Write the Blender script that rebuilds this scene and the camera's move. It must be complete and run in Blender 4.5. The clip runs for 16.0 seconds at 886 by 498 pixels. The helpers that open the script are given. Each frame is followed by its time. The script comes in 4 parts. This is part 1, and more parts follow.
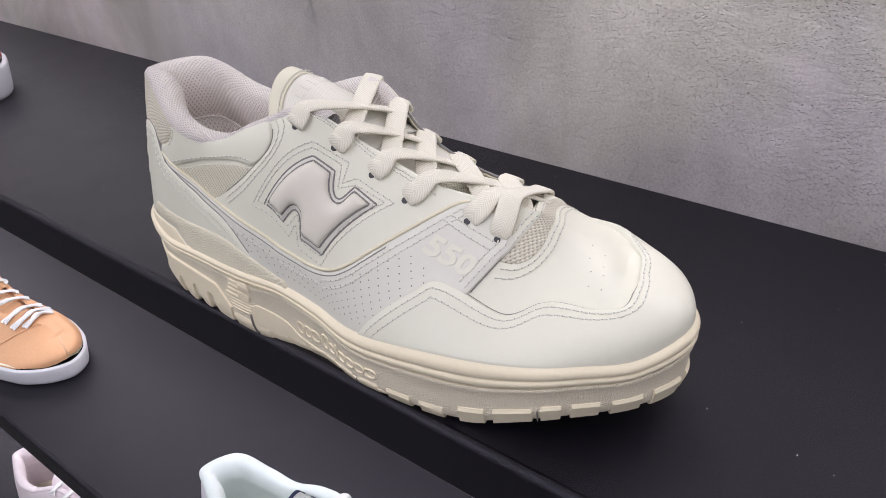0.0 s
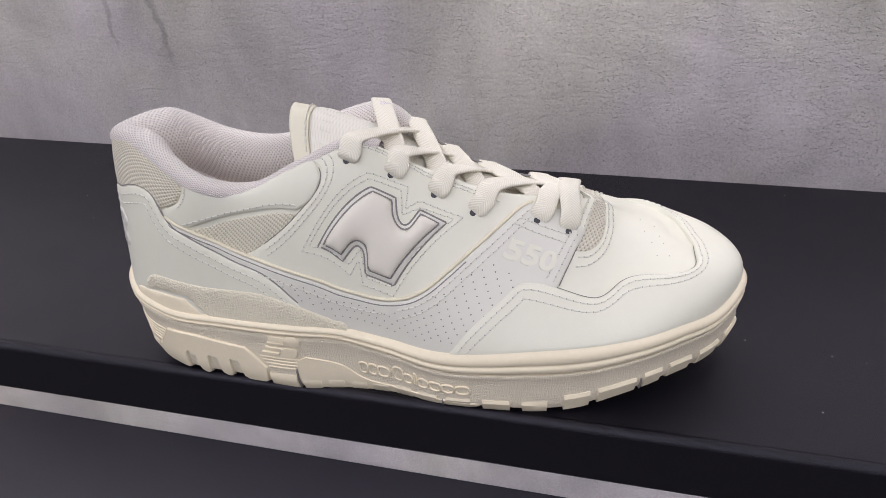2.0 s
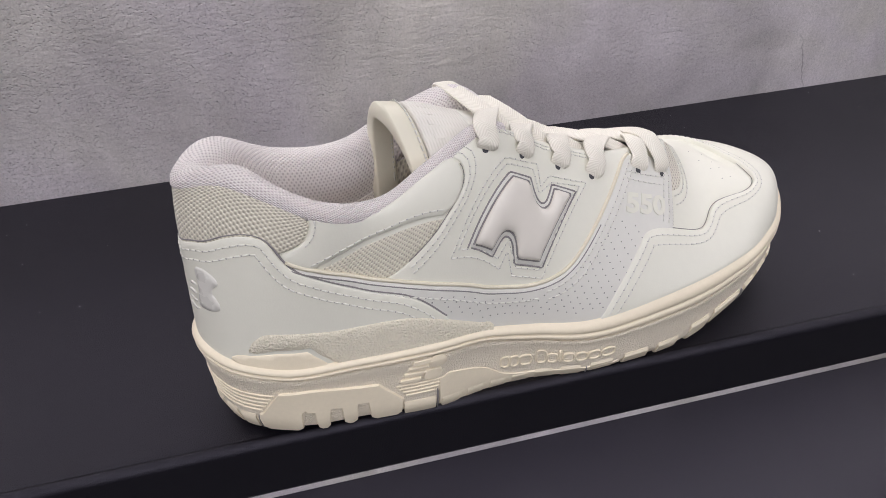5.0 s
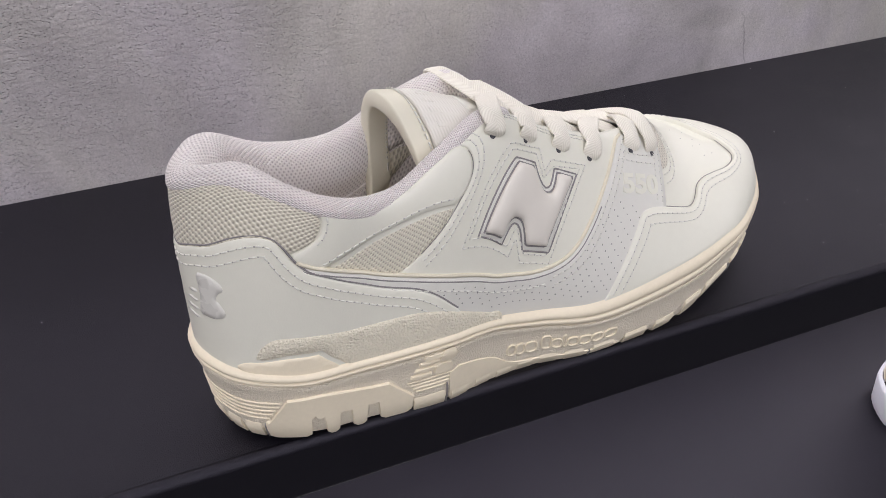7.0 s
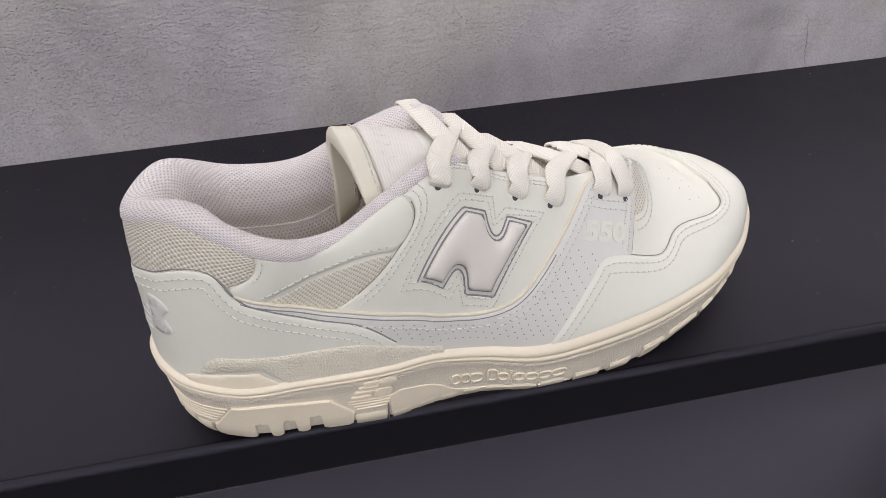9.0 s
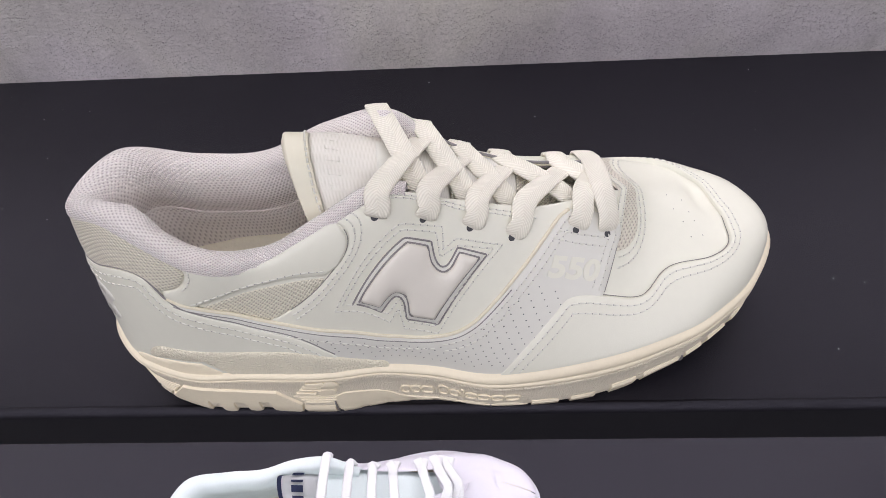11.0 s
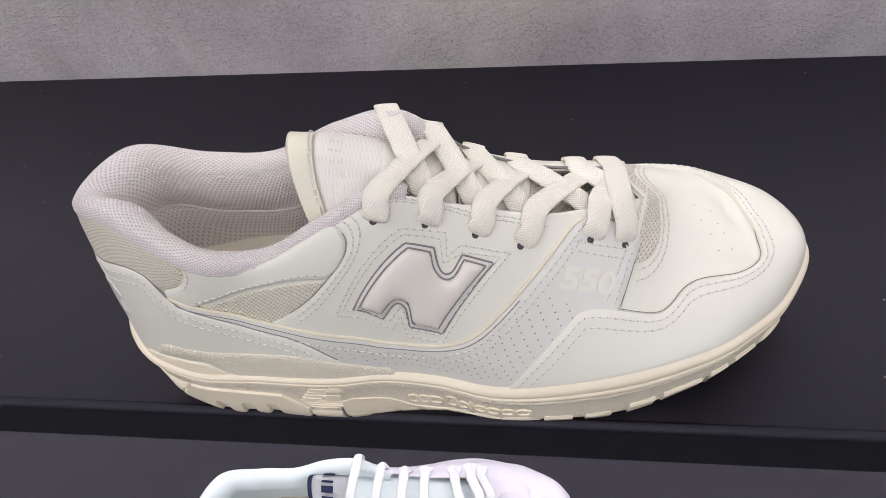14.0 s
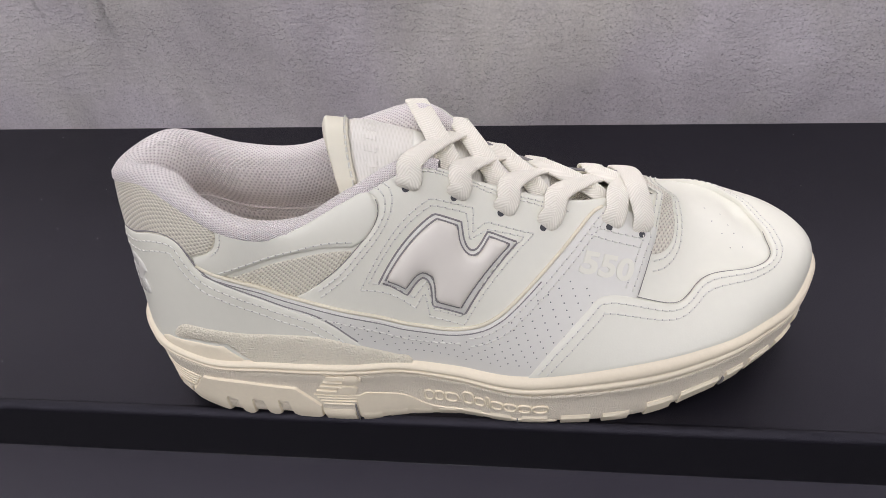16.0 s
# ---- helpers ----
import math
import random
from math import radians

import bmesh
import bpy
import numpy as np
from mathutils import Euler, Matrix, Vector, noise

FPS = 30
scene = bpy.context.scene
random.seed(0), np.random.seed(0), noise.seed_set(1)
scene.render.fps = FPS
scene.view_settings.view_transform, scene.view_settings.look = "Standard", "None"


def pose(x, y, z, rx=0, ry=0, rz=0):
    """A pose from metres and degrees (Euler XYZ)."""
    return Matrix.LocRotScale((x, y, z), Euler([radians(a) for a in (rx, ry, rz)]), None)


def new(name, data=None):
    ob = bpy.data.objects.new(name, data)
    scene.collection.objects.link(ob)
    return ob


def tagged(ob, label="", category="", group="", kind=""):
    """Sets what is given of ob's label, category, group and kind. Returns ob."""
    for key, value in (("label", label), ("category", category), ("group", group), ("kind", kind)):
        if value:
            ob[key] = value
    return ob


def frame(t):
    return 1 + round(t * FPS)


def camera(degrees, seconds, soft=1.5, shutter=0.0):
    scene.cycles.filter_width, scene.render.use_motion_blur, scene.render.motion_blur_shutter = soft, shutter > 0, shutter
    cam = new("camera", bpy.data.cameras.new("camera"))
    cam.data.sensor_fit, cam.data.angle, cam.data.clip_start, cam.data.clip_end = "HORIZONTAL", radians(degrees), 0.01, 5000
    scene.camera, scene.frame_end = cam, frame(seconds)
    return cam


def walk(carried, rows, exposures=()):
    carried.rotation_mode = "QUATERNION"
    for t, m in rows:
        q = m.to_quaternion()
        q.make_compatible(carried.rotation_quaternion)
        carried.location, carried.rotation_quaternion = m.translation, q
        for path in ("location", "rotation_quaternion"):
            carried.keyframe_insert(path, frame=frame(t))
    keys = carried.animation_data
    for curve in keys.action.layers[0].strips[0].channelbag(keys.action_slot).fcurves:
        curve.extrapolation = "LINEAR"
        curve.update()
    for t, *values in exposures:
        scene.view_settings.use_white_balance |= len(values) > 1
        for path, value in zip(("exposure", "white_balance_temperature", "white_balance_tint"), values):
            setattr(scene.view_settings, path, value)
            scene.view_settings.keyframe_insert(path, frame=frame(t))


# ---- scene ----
# Heights are from the shop floor; the shelf that bears the shoe is SHELF high, its front edge is y = 0, the wall y = WALL.
SHELF, WALL, STEP = 1.10, 0.247, 0.328
cam = camera(60.5, 16.0, 0.8)
ROWS = [
    (0.0, 0.0024, -0.1746, 0.2239, 59.03, 2.39, 37.76),
    (0.5, -0.0189, -0.1897, 0.2261, 58.86, 2.34, 33.23),
    (1.0, -0.0425, -0.2078, 0.2302, 58.90, 2.46, 27.63),
    (1.5, -0.0770, -0.2275, 0.2324, 59.02, 2.69, 21.23),
    (2.0, -0.1181, -0.2392, 0.2319, 58.99, 2.99, 14.66),
    (2.5, -0.1581, -0.2479, 0.2323, 58.79, 3.30, 8.16),
    (3.0, -0.1957, -0.2581, 0.2340, 58.36, 3.38, 2.30),
    (3.5, -0.2282, -0.2633, 0.2383, 57.88, 3.18, -2.77),
    (4.0, -0.2579, -0.2571, 0.2401, 57.18, 3.05, -7.16),
    (4.2, -0.2692, -0.2505, 0.2395, 56.94, 3.05, -8.66),
    (6.3, -0.3367, -0.2046, 0.2336, 54.93, 0.95, -20.44),
    (6.5, -0.3373, -0.2053, 0.2340, 54.99, 1.10, -20.77),
    (7.0, -0.3385, -0.2069, 0.2336, 54.73, 1.19, -21.35),
    (7.5, -0.3390, -0.2060, 0.2354, 54.01, 1.10, -21.00),
    (8.0, -0.3274, -0.2029, 0.2440, 52.79, 1.08, -19.22),
    (8.5, -0.3015, -0.1996, 0.2585, 51.11, 0.95, -16.06),
    (9.0, -0.2756, -0.2032, 0.2762, 48.71, 0.88, -11.91),
    (9.2, -0.2647, -0.2018, 0.2816, 47.59, 0.94, -10.15),
    (11.3, -0.1833, -0.1507, 0.3061, 38.75, 4.29, 2.21),
    (11.5, -0.1767, -0.1463, 0.3054, 38.38, 4.92, 2.87),
    (12.0, -0.1701, -0.1376, 0.3049, 37.15, 6.03, 4.14),
    (12.5, -0.1686, -0.1337, 0.3056, 36.70, 7.13, 4.97),
    (13.0, -0.1679, -0.1333, 0.3027, 36.93, 7.19, 5.23),
    (13.5, -0.1677, -0.1388, 0.3022, 38.01, 7.02, 5.51),
    (14.0, -0.1703, -0.1483, 0.2966, 39.93, 6.41, 5.81),
    (14.5, -0.1755, -0.1621, 0.2858, 42.19, 5.64, 6.11),
    (15.0, -0.1804, -0.1771, 0.2775, 44.90, 4.77, 6.23),
    (15.5, -0.1830, -0.1907, 0.2667, 47.99, 4.24, 6.21),
    (16.0, -0.1860, -0.1992, 0.2612, 50.62, 3.97, 5.94),
]
walk(cam, [(t, pose(x, y, z + SHELF, rx, ry, rz)) for t, x, y, z, rx, ry, rz in ROWS], exposures=[(0.0, 0.0), (16.0, 0.0)])

# ---- light ----
world = bpy.data.worlds.new("world")
scene.world = world
world.use_nodes = True
world.node_tree.nodes["Background"].inputs["Color"].default_value = (0.9, 0.93, 1.0, 1)
world.node_tree.nodes["Background"].inputs["Strength"].default_value = 0.04


def ceiling_lamp(x, y, sx, sy, watts, color):
    data = bpy.data.lights.new("ceiling_light", "AREA")
    data.shape, data.size, data.size_y, data.energy, data.color = "RECTANGLE", sx, sy, watts, color
    ob = new("ceiling_light", data)
    ob.matrix_world = pose(x, y, 2.88)
    return ob


for row, watts in ((-0.7, 12), (-2.2, 21), (-4.2, 28)):
    for x in (-2.6, -0.2, 2.2):
        ceiling_lamp(x, row, 1.8, 0.35, watts * (1.35 if x < -2 else 1.0), (0.97, 0.95, 1.03))


def strip_lamp(z, watts):
    """A slim light strip under a shelf, close to the wall and tilted towards it."""
    data = bpy.data.lights.new("shelf_light", "AREA")
    data.shape, data.size, data.size_y, data.energy, data.color = "RECTANGLE", 3.4, 0.012, watts, (0.99, 0.96, 1.02)
    ob = new("shelf_light", data)
    ob.matrix_world = pose(-0.4, 0.205, z, 30)


for k, watts in ((-1, 5.6), (0, 8.0), (1, 9.0)):
    strip_lamp(SHELF - STEP * k - 0.014, watts)

# ---- materials ----
def material(name, color, rough=0.5, var=0.06, scale=40.0, bump=0.0, bump_scale=400.0, metal=0.0, coat=0.0, sheen=0.0, spec=0.5, subsurface=0.0):
    """A painted, coated or woven surface: base colour with two scales of variation and fine relief."""
    m = bpy.data.materials.new(name)
    m.use_nodes = True
    nt = m.node_tree
    b = nt.nodes["Principled BSDF"]
    tex = nt.nodes.new("ShaderNodeTexCoord")
    n1, n2 = nt.nodes.new("ShaderNodeTexNoise"), nt.nodes.new("ShaderNodeTexNoise")
    n1.inputs["Scale"].default_value, n1.inputs["Detail"].default_value = scale, 4
    n2.inputs["Scale"].default_value, n2.inputs["Detail"].default_value = scale * 9, 2
    mix = nt.nodes.new("ShaderNodeMath")
    mix.operation = "ADD"
    for n in (n1, n2):
        nt.links.new(tex.outputs["Object"], n.inputs["Vector"])
    nt.links.new(n1.outputs["Fac"], mix.inputs[0])
    nt.links.new(n2.outputs["Fac"], mix.inputs[1])
    ramp = nt.nodes.new("ShaderNodeMapRange")
    ramp.inputs["From Min"].default_value, ramp.inputs["From Max"].default_value = 0.6, 1.4
    ramp.inputs["To Min"].default_value, ramp.inputs["To Max"].default_value = 1 - var, 1 + var
    nt.links.new(mix.outputs[0], ramp.inputs["Value"])
    col = nt.nodes.new("ShaderNodeVectorMath")
    col.operation = "SCALE"
    col.inputs[0].default_value = color
    nt.links.new(ramp.outputs[0], col.inputs["Scale"])
    nt.links.new(col.outputs[0], b.inputs["Base Color"])
    rr = nt.nodes.new("ShaderNodeMapRange")
    rr.inputs["To Min"].default_value, rr.inputs["To Max"].default_value = max(rough - 0.06, 0.02), min(rough + 0.06, 1)
    nt.links.new(n1.outputs["Fac"], rr.inputs["Value"])
    nt.links.new(rr.outputs[0], b.inputs["Roughness"])
    b.inputs["Metallic"].default_value = metal
    b.inputs["Coat Weight"].default_value = coat
    b.inputs["Sheen Weight"].default_value = sheen
    b.inputs["Specular IOR Level"].default_value = spec
    if subsurface:
        b.inputs["Subsurface Weight"].default_value = subsurface
        b.inputs["Subsurface Scale"].default_value = 0.003
    if bump:
        n3, bp = nt.nodes.new("ShaderNodeTexNoise"), nt.nodes.new("ShaderNodeBump")
        n3.inputs["Scale"].default_value, n3.inputs["Detail"].default_value = bump_scale, 3
        nt.links.new(tex.outputs["Object"], n3.inputs["Vector"])
        bp.inputs["Strength"].default_value, bp.inputs["Distance"].default_value = 1.0, bump
        nt.links.new(n3.outputs["Fac"], bp.inputs["Height"])
        nt.links.new(bp.outputs[0], b.inputs["Normal"])
    return m


def woven(name, color, gap, fx, fy, rough=0.8, depth=0.0003, contrast=0.45, sheen=0.2, diagonal=False):
    """Knitted or braided cloth: threads in staggered rows with darker gaps, over the sheet's own measure in metres."""
    m = bpy.data.materials.new(name)
    m.use_nodes = True
    nt = m.node_tree
    b = nt.nodes["Principled BSDF"]
    uv = nt.nodes.new("ShaderNodeUVMap")
    sep = nt.nodes.new("ShaderNodeSeparateXYZ")
    nt.links.new(uv.outputs[0], sep.inputs[0])

    def math_node(op, a, c=None):
        n = nt.nodes.new("ShaderNodeMath")
        n.operation = op
        for k, val in enumerate((a, c)):
            if val is None:
                continue
            if isinstance(val, (int, float)):
                n.inputs[k].default_value = val
            else:
                nt.links.new(val, n.inputs[k])
        return n.outputs[0]
    x, y = sep.outputs[0], sep.outputs[1]
    if diagonal:
        x, y = math_node("ADD", x, math_node("MULTIPLY", math_node("ABSOLUTE", y), 0.9)), y
    p, q = math_node("SINE", math_node("MULTIPLY", x, fx)), math_node("SINE", math_node("MULTIPLY", y, fy))
    h = math_node("MULTIPLY", p, q)
    if not diagonal:
        h = math_node("ADD", math_node("MULTIPLY", h, 0.5), 0.5)
    else:
        h = math_node("ADD", math_node("MULTIPLY", p, 0.5), 0.5)
    nz = nt.nodes.new("ShaderNodeTexNoise")
    nz.inputs["Scale"].default_value = 900
    tex = nt.nodes.new("ShaderNodeTexCoord")
    nt.links.new(tex.outputs["Object"], nz.inputs["Vector"])
    h = math_node("ADD", h, math_node("MULTIPLY", nz.outputs["Fac"], 0.3))
    mix = nt.nodes.new("ShaderNodeMix")
    mix.data_type = "RGBA"
    ramp = nt.nodes.new("ShaderNodeMapRange")
    ramp.inputs["From Min"].default_value, ramp.inputs["From Max"].default_value = 0.15, contrast + 0.1
    nt.links.new(h, ramp.inputs["Value"])
    nt.links.new(ramp.outputs[0], mix.inputs["Factor"])
    mix.inputs[6].default_value, mix.inputs[7].default_value = (*gap, 1), (*color, 1)
    nt.links.new(mix.outputs[2], b.inputs["Base Color"])
    bp = nt.nodes.new("ShaderNodeBump")
    bp.inputs["Distance"].default_value = depth
    nt.links.new(h, bp.inputs["Height"])
    nt.links.new(bp.outputs[0], b.inputs["Normal"])
    b.inputs["Roughness"].default_value = rough
    b.inputs["Sheen Weight"].default_value = sheen
    return m


STAINS = [(-0.509, SHELF + 0.105, 0.0035, 0.030, 0.03, 0.24), (-0.466, SHELF + 0.100, 0.0040, 0.034, 0.16, 0.28), (-0.452, SHELF + 0.135, 0.012, 0.05, 0.1, 0.10), (0.085, SHELF + 0.020, 0.0010, 0.026, 0.29, 0.35), (0.052, SHELF + 0.042, 0.030, 0.010, 0.0, 0.12), (-0.27, SHELF + 0.10, 0.06, 0.05, 0.2, 0.10)]


def concrete_wall(name):
    """Trowelled concrete: cloudy tone, fine grit, scattered pits."""
    m = bpy.data.materials.new(name)
    m.use_nodes = True
    nt = m.node_tree
    b = nt.nodes["Principled BSDF"]
    tex = nt.nodes.new("ShaderNodeTexCoord")

    def noise_node(scale, detail, rough=0.5, dist=0.0, stretch=None):
        n = nt.nodes.new("ShaderNodeTexNoise")
        n.inputs["Scale"].default_value, n.inputs["Detail"].default_value, n.inputs["Roughness"].default_value, n.inputs["Distortion"].default_value = scale, detail, rough, dist
        if stretch:
            mp = nt.nodes.new("ShaderNodeMapping")
            mp.inputs["Scale"].default_value = stretch
            nt.links.new(tex.outputs["Object"], mp.inputs["Vector"])
            nt.links.new(mp.outputs[0], n.inputs["Vector"])
        else:
            nt.links.new(tex.outputs["Object"], n.inputs["Vector"])
        return n.outputs["Fac"]

    def ranged(src, a, c, lo, hi):
        n = nt.nodes.new("ShaderNodeMapRange")
        for k, v in zip(("From Min", "From Max", "To Min", "To Max"), (a, c, lo, hi)):
            n.inputs[k].default_value = v
        nt.links.new(src, n.inputs["Value"])
        return n.outputs[0]

    def math_node(op, a, c):
        n = nt.nodes.new("ShaderNodeMath")
        n.operation = op
        for k, val in enumerate((a, c)):
            if isinstance(val, (int, float)):
                n.inputs[k].default_value = val
            else:
                nt.links.new(val, n.inputs[k])
        return n.outputs[0]
    cloud = ranged(noise_node(7, 5, 0.6, 0.6), 0.32, 0.68, 0.80, 1.26)
    smear = ranged(noise_node(14, 6, 0.65, 1.5, (1, 1, 0.35)), 0.42, 0.75, 1.0, 0.86)
    grit = ranged(noise_node(620, 3, 0.75), 0.3, 0.7, 0.84, 1.13)
    def pit_field(scale, low, high, present):
        cell = nt.nodes.new("ShaderNodeTexVoronoi")
        cell.inputs["Scale"].default_value, cell.inputs["Randomness"].default_value = scale, 1.0
        mp = nt.nodes.new("ShaderNodeMapping")
        mp.inputs["Scale"].default_value = (0.75, 1.0, 1.15)
        nt.links.new(tex.outputs["Object"], mp.inputs["Vector"])
        nt.links.new(mp.outputs[0], cell.inputs["Vector"])
        return math_node("MAXIMUM", ranged(cell.outputs["Distance"], low, high, 0.0, 1.0), ranged(noise_node(present, 3, 0.6), 0.36, 0.54, 1.0, 0.0))
    pits = pit_field(720, 0.12, 0.36, 40)
    hole = pit_field(150, 0.05, 0.10, 11)
    tone = math_node("MULTIPLY", math_node("MULTIPLY", cloud, smear), math_node("MULTIPLY", grit, ranged(math_node("MULTIPLY", pits, hole), 0, 1, 0.80, 1.0)))
    # drip marks and a hairline crack: place x and z, half widths, lean, strength
    warp = nt.nodes.new("ShaderNodeTexNoise")
    warp.inputs["Scale"].default_value, warp.inputs["Detail"].default_value = 60, 4
    nt.links.new(tex.outputs["Object"], warp.inputs["Vector"])
    sep = nt.nodes.new("ShaderNodeSeparateXYZ")
    nt.links.new(tex.outputs["Object"], sep.inputs[0])
    wob = math_node("MULTIPLY", math_node("SUBTRACT", warp.outputs["Fac"], 0.5), 0.016)
    for sx, sz, wx, wz, lean, strength in STAINS:
        dz = math_node("SUBTRACT", sep.outputs[2], sz)
        dx = math_node("ADD", math_node("ADD", math_node("SUBTRACT", sep.outputs[0], sx), math_node("MULTIPLY", dz, lean)), wob)
        a, c = math_node("DIVIDE", dx, wx), math_node("DIVIDE", dz, wz)
        r = math_node("ADD", math_node("MULTIPLY", a, a), math_node("MULTIPLY", c, c))
        tone = math_node("MULTIPLY", tone, ranged(r, 0.1, 1.0, 1 - strength, 1.0))
    hue = nt.nodes.new("ShaderNodeMix")
    hue.data_type = "RGBA"
    hue.inputs[6].default_value, hue.inputs[7].default_value = (0.560, 0.530, 0.497, 1), (0.570, 0.527, 0.550, 1)
    nt.links.new(ranged(noise_node(5, 4, 0.6, 0.8), 0.40, 0.60, 0.0, 1.0), hue.inputs["Factor"])
    col = nt.nodes.new("ShaderNodeVectorMath")
    col.operation = "SCALE"
    nt.links.new(hue.outputs[2], col.inputs[0])
    nt.links.new(tone, col.inputs["Scale"])
    nt.links.new(col.outputs[0], b.inputs["Base Color"])
    b.inputs["Roughness"].default_value = 0.75
    grain = math_node("ADD", math_node("MULTIPLY", noise_node(90, 5, 0.7), 0.40), math_node("MULTIPLY", noise_node(260, 4, 0.6, 0.0, (0.7, 1, 1.2)), 0.55))
    relief = math_node("ADD", math_node("MULTIPLY", pits, 0.45), math_node("ADD", math_node("MULTIPLY", hole, 0.5), grain))
    bp = nt.nodes.new("ShaderNodeBump")
    bp.inputs["Distance"].default_value = 0.0013
    bp.inputs["Strength"].default_value = 0.85
    nt.links.new(relief, bp.inputs["Height"])
    nt.links.new(bp.outputs[0], b.inputs["Normal"])
    return m


LEATHER = material("white_leather", (0.795, 0.78, 0.672), 0.40, 0.015, 30, 0.00005, 1500)
SILVER_LEATHER = material("cool_white_leather", (0.745, 0.73, 0.665), 0.36, 0.015, 30, 0.00004, 1800)
BADGE_SKIN = material("warm_white_vinyl", (0.79, 0.745, 0.665), 0.38, 0.015, 30, 0.00003, 1500)
CREAM_LEATHER = material("cream_leather", (0.76, 0.72, 0.58), 0.45, 0.02, 30, 0.00005, 1500)
CREAM_EDGE = material("cream_cut_leather", (0.80, 0.74, 0.58), 0.7, 0.06, 200, 0.0001, 2500)
# dark cut edges and outlines, also the painted shade in gaps and slots
EDGE_AND_SHADE = material("grey_cut_edge_and_shade", (0.25, 0.235, 0.23), 0.7, 0.15, 300)
GLOSS = material("pressed_gloss", (0.70, 0.68, 0.62), 0.28, 0.02, 40)
RUBBER = material("cream_rubber", (0.88, 0.785, 0.60), 0.50, 0.03, 60, 0.00006, 1500)
RUBBER_GRAIN = material("stippled_cream_rubber", (0.88, 0.795, 0.64), 0.55, 0.04, 80, 0.0011, 1500)
GRAINED = material("grained_beige_rubber", (0.86, 0.80, 0.64), 0.6, 0.05, 120, 0.0013, 1100)
INSOLE = material("cream_insole", (0.76, 0.70, 0.56), 0.8, 0.05, 60, 0.0003, 900)
THREAD = material("white_thread", (0.76, 0.745, 0.67), 0.6, 0.04, 400)
PINHOLE = material("pinhole", (0.16, 0.16, 0.16), 0.7, 0.1, 300)
# needle holes between stitches, with the dips' shade put into the grey
NEEDLE_SHADE = material("needle_hole_shade", (0.40, 0.39, 0.365), 0.7, 0.1, 300)
HOLE = material("dark_hole", (0.06, 0.06, 0.065), 0.7, 0.1, 300)
MESH = woven("beige_mesh", (0.76, 0.71, 0.58), (0.44, 0.40, 0.32), 3300, 3300, 0.55, 0.0004, 0.55)
MESH_OPEN = woven("open_cream_mesh", (0.74, 0.69, 0.58), (0.40, 0.36, 0.29), 2800, 2800, 0.7, 0.0005, 0.5)
LINING = woven("lavender_grey_mesh", (0.82, 0.76, 0.73), (0.47, 0.41, 0.40), 3600, 3600, 0.75, 0.0004, 0.5)
SATIN = woven("satin_label", (0.78, 0.75, 0.68), (0.70, 0.67, 0.59), 5200, 900, 0.35, 0.00008, 0.8, 0.0)
LACE = woven("cream_braid", (0.88, 0.84, 0.73), (0.78, 0.735, 0.63), 5200, 4200, 0.8, 0.00012, 0.9, 0.1, True)
BLACK = material("black_powder_coat", (0.0022, 0.0019, 0.0040), 0.44, 0.12, 30, 0.00024, 2300, spec=0.44)
BLACK.node_tree.nodes["Principled BSDF"].inputs["Specular Tint"].default_value = (0.88, 0.84, 1.0, 1)
CONCRETE = concrete_wall("pitted_concrete")
FLOOR = material("shop_floor", (0.10, 0.097, 0.095), 0.5, 0.1, 4)
GREY_PAINT = material("grey_paint", (0.18, 0.177, 0.18), 0.8, 0.03, 4)
PAINT = material("white_paint", (0.78, 0.78, 0.77), 0.8, 0.03, 4)
PEACH = material("peach_leather", (0.72, 0.40, 0.22), 0.55, 0.05, 40, 0.00008, 900)
WHITE_RUBBER = material("white_rubber", (0.76, 0.76, 0.82), 0.5, 0.02, 40)
WHITE_LEATHER = material("plain_white_leather", (0.70, 0.675, 0.74), 0.45, 0.02, 40, 0.00005, 900)
WHITE_CLOTH = material("white_cloth", (0.76, 0.76, 0.77), 0.8, 0.04, 200, 0.0002, 900)
MINT = material("mint_lining", (0.75, 0.82, 0.82), 0.8, 0.03, 100, 0.0001, 900)
NAVY = material("navy_cloth", (0.02, 0.03, 0.09), 0.7, 0.1, 200)
RED = material("red_leather", (0.50, 0.06, 0.06), 0.5, 0.05, 40)
# white leather with its purplish shading put into the base colour
SHADED_WHITE = material("shaded_white_leather", (0.74, 0.66, 0.70), 0.55, 0.08, 30, 0.0001, 600)


# ---- helpers for meshes ----
def part(name, bm, mat, parent=None, label="", smooth=True):
    me = bpy.data.meshes.new(name)
    bm.to_mesh(me)
    bm.free()
    for f in me.polygons:
        f.use_smooth = smooth
    me.materials.append(mat)
    ob = new(name, me)
    ob.parent = parent
    if label:
        tagged(ob, label)
    return ob


def grid_into(bm, pts, closed_u=False, closed_v=False):
    """Adds a sheet of quads over an array of points (n, m, 3)."""
    n, m = pts.shape[:2]
    vs = [[bm.verts.new(pts[i, j]) for j in range(m)] for i in range(n)]
    for i in range(n if closed_u else n - 1):
        for j in range(m if closed_v else m - 1):
            bm.faces.new((vs[i][j], vs[(i + 1) % n][j], vs[(i + 1) % n][(j + 1) % m], vs[i][(j + 1) % m]))
    return vs


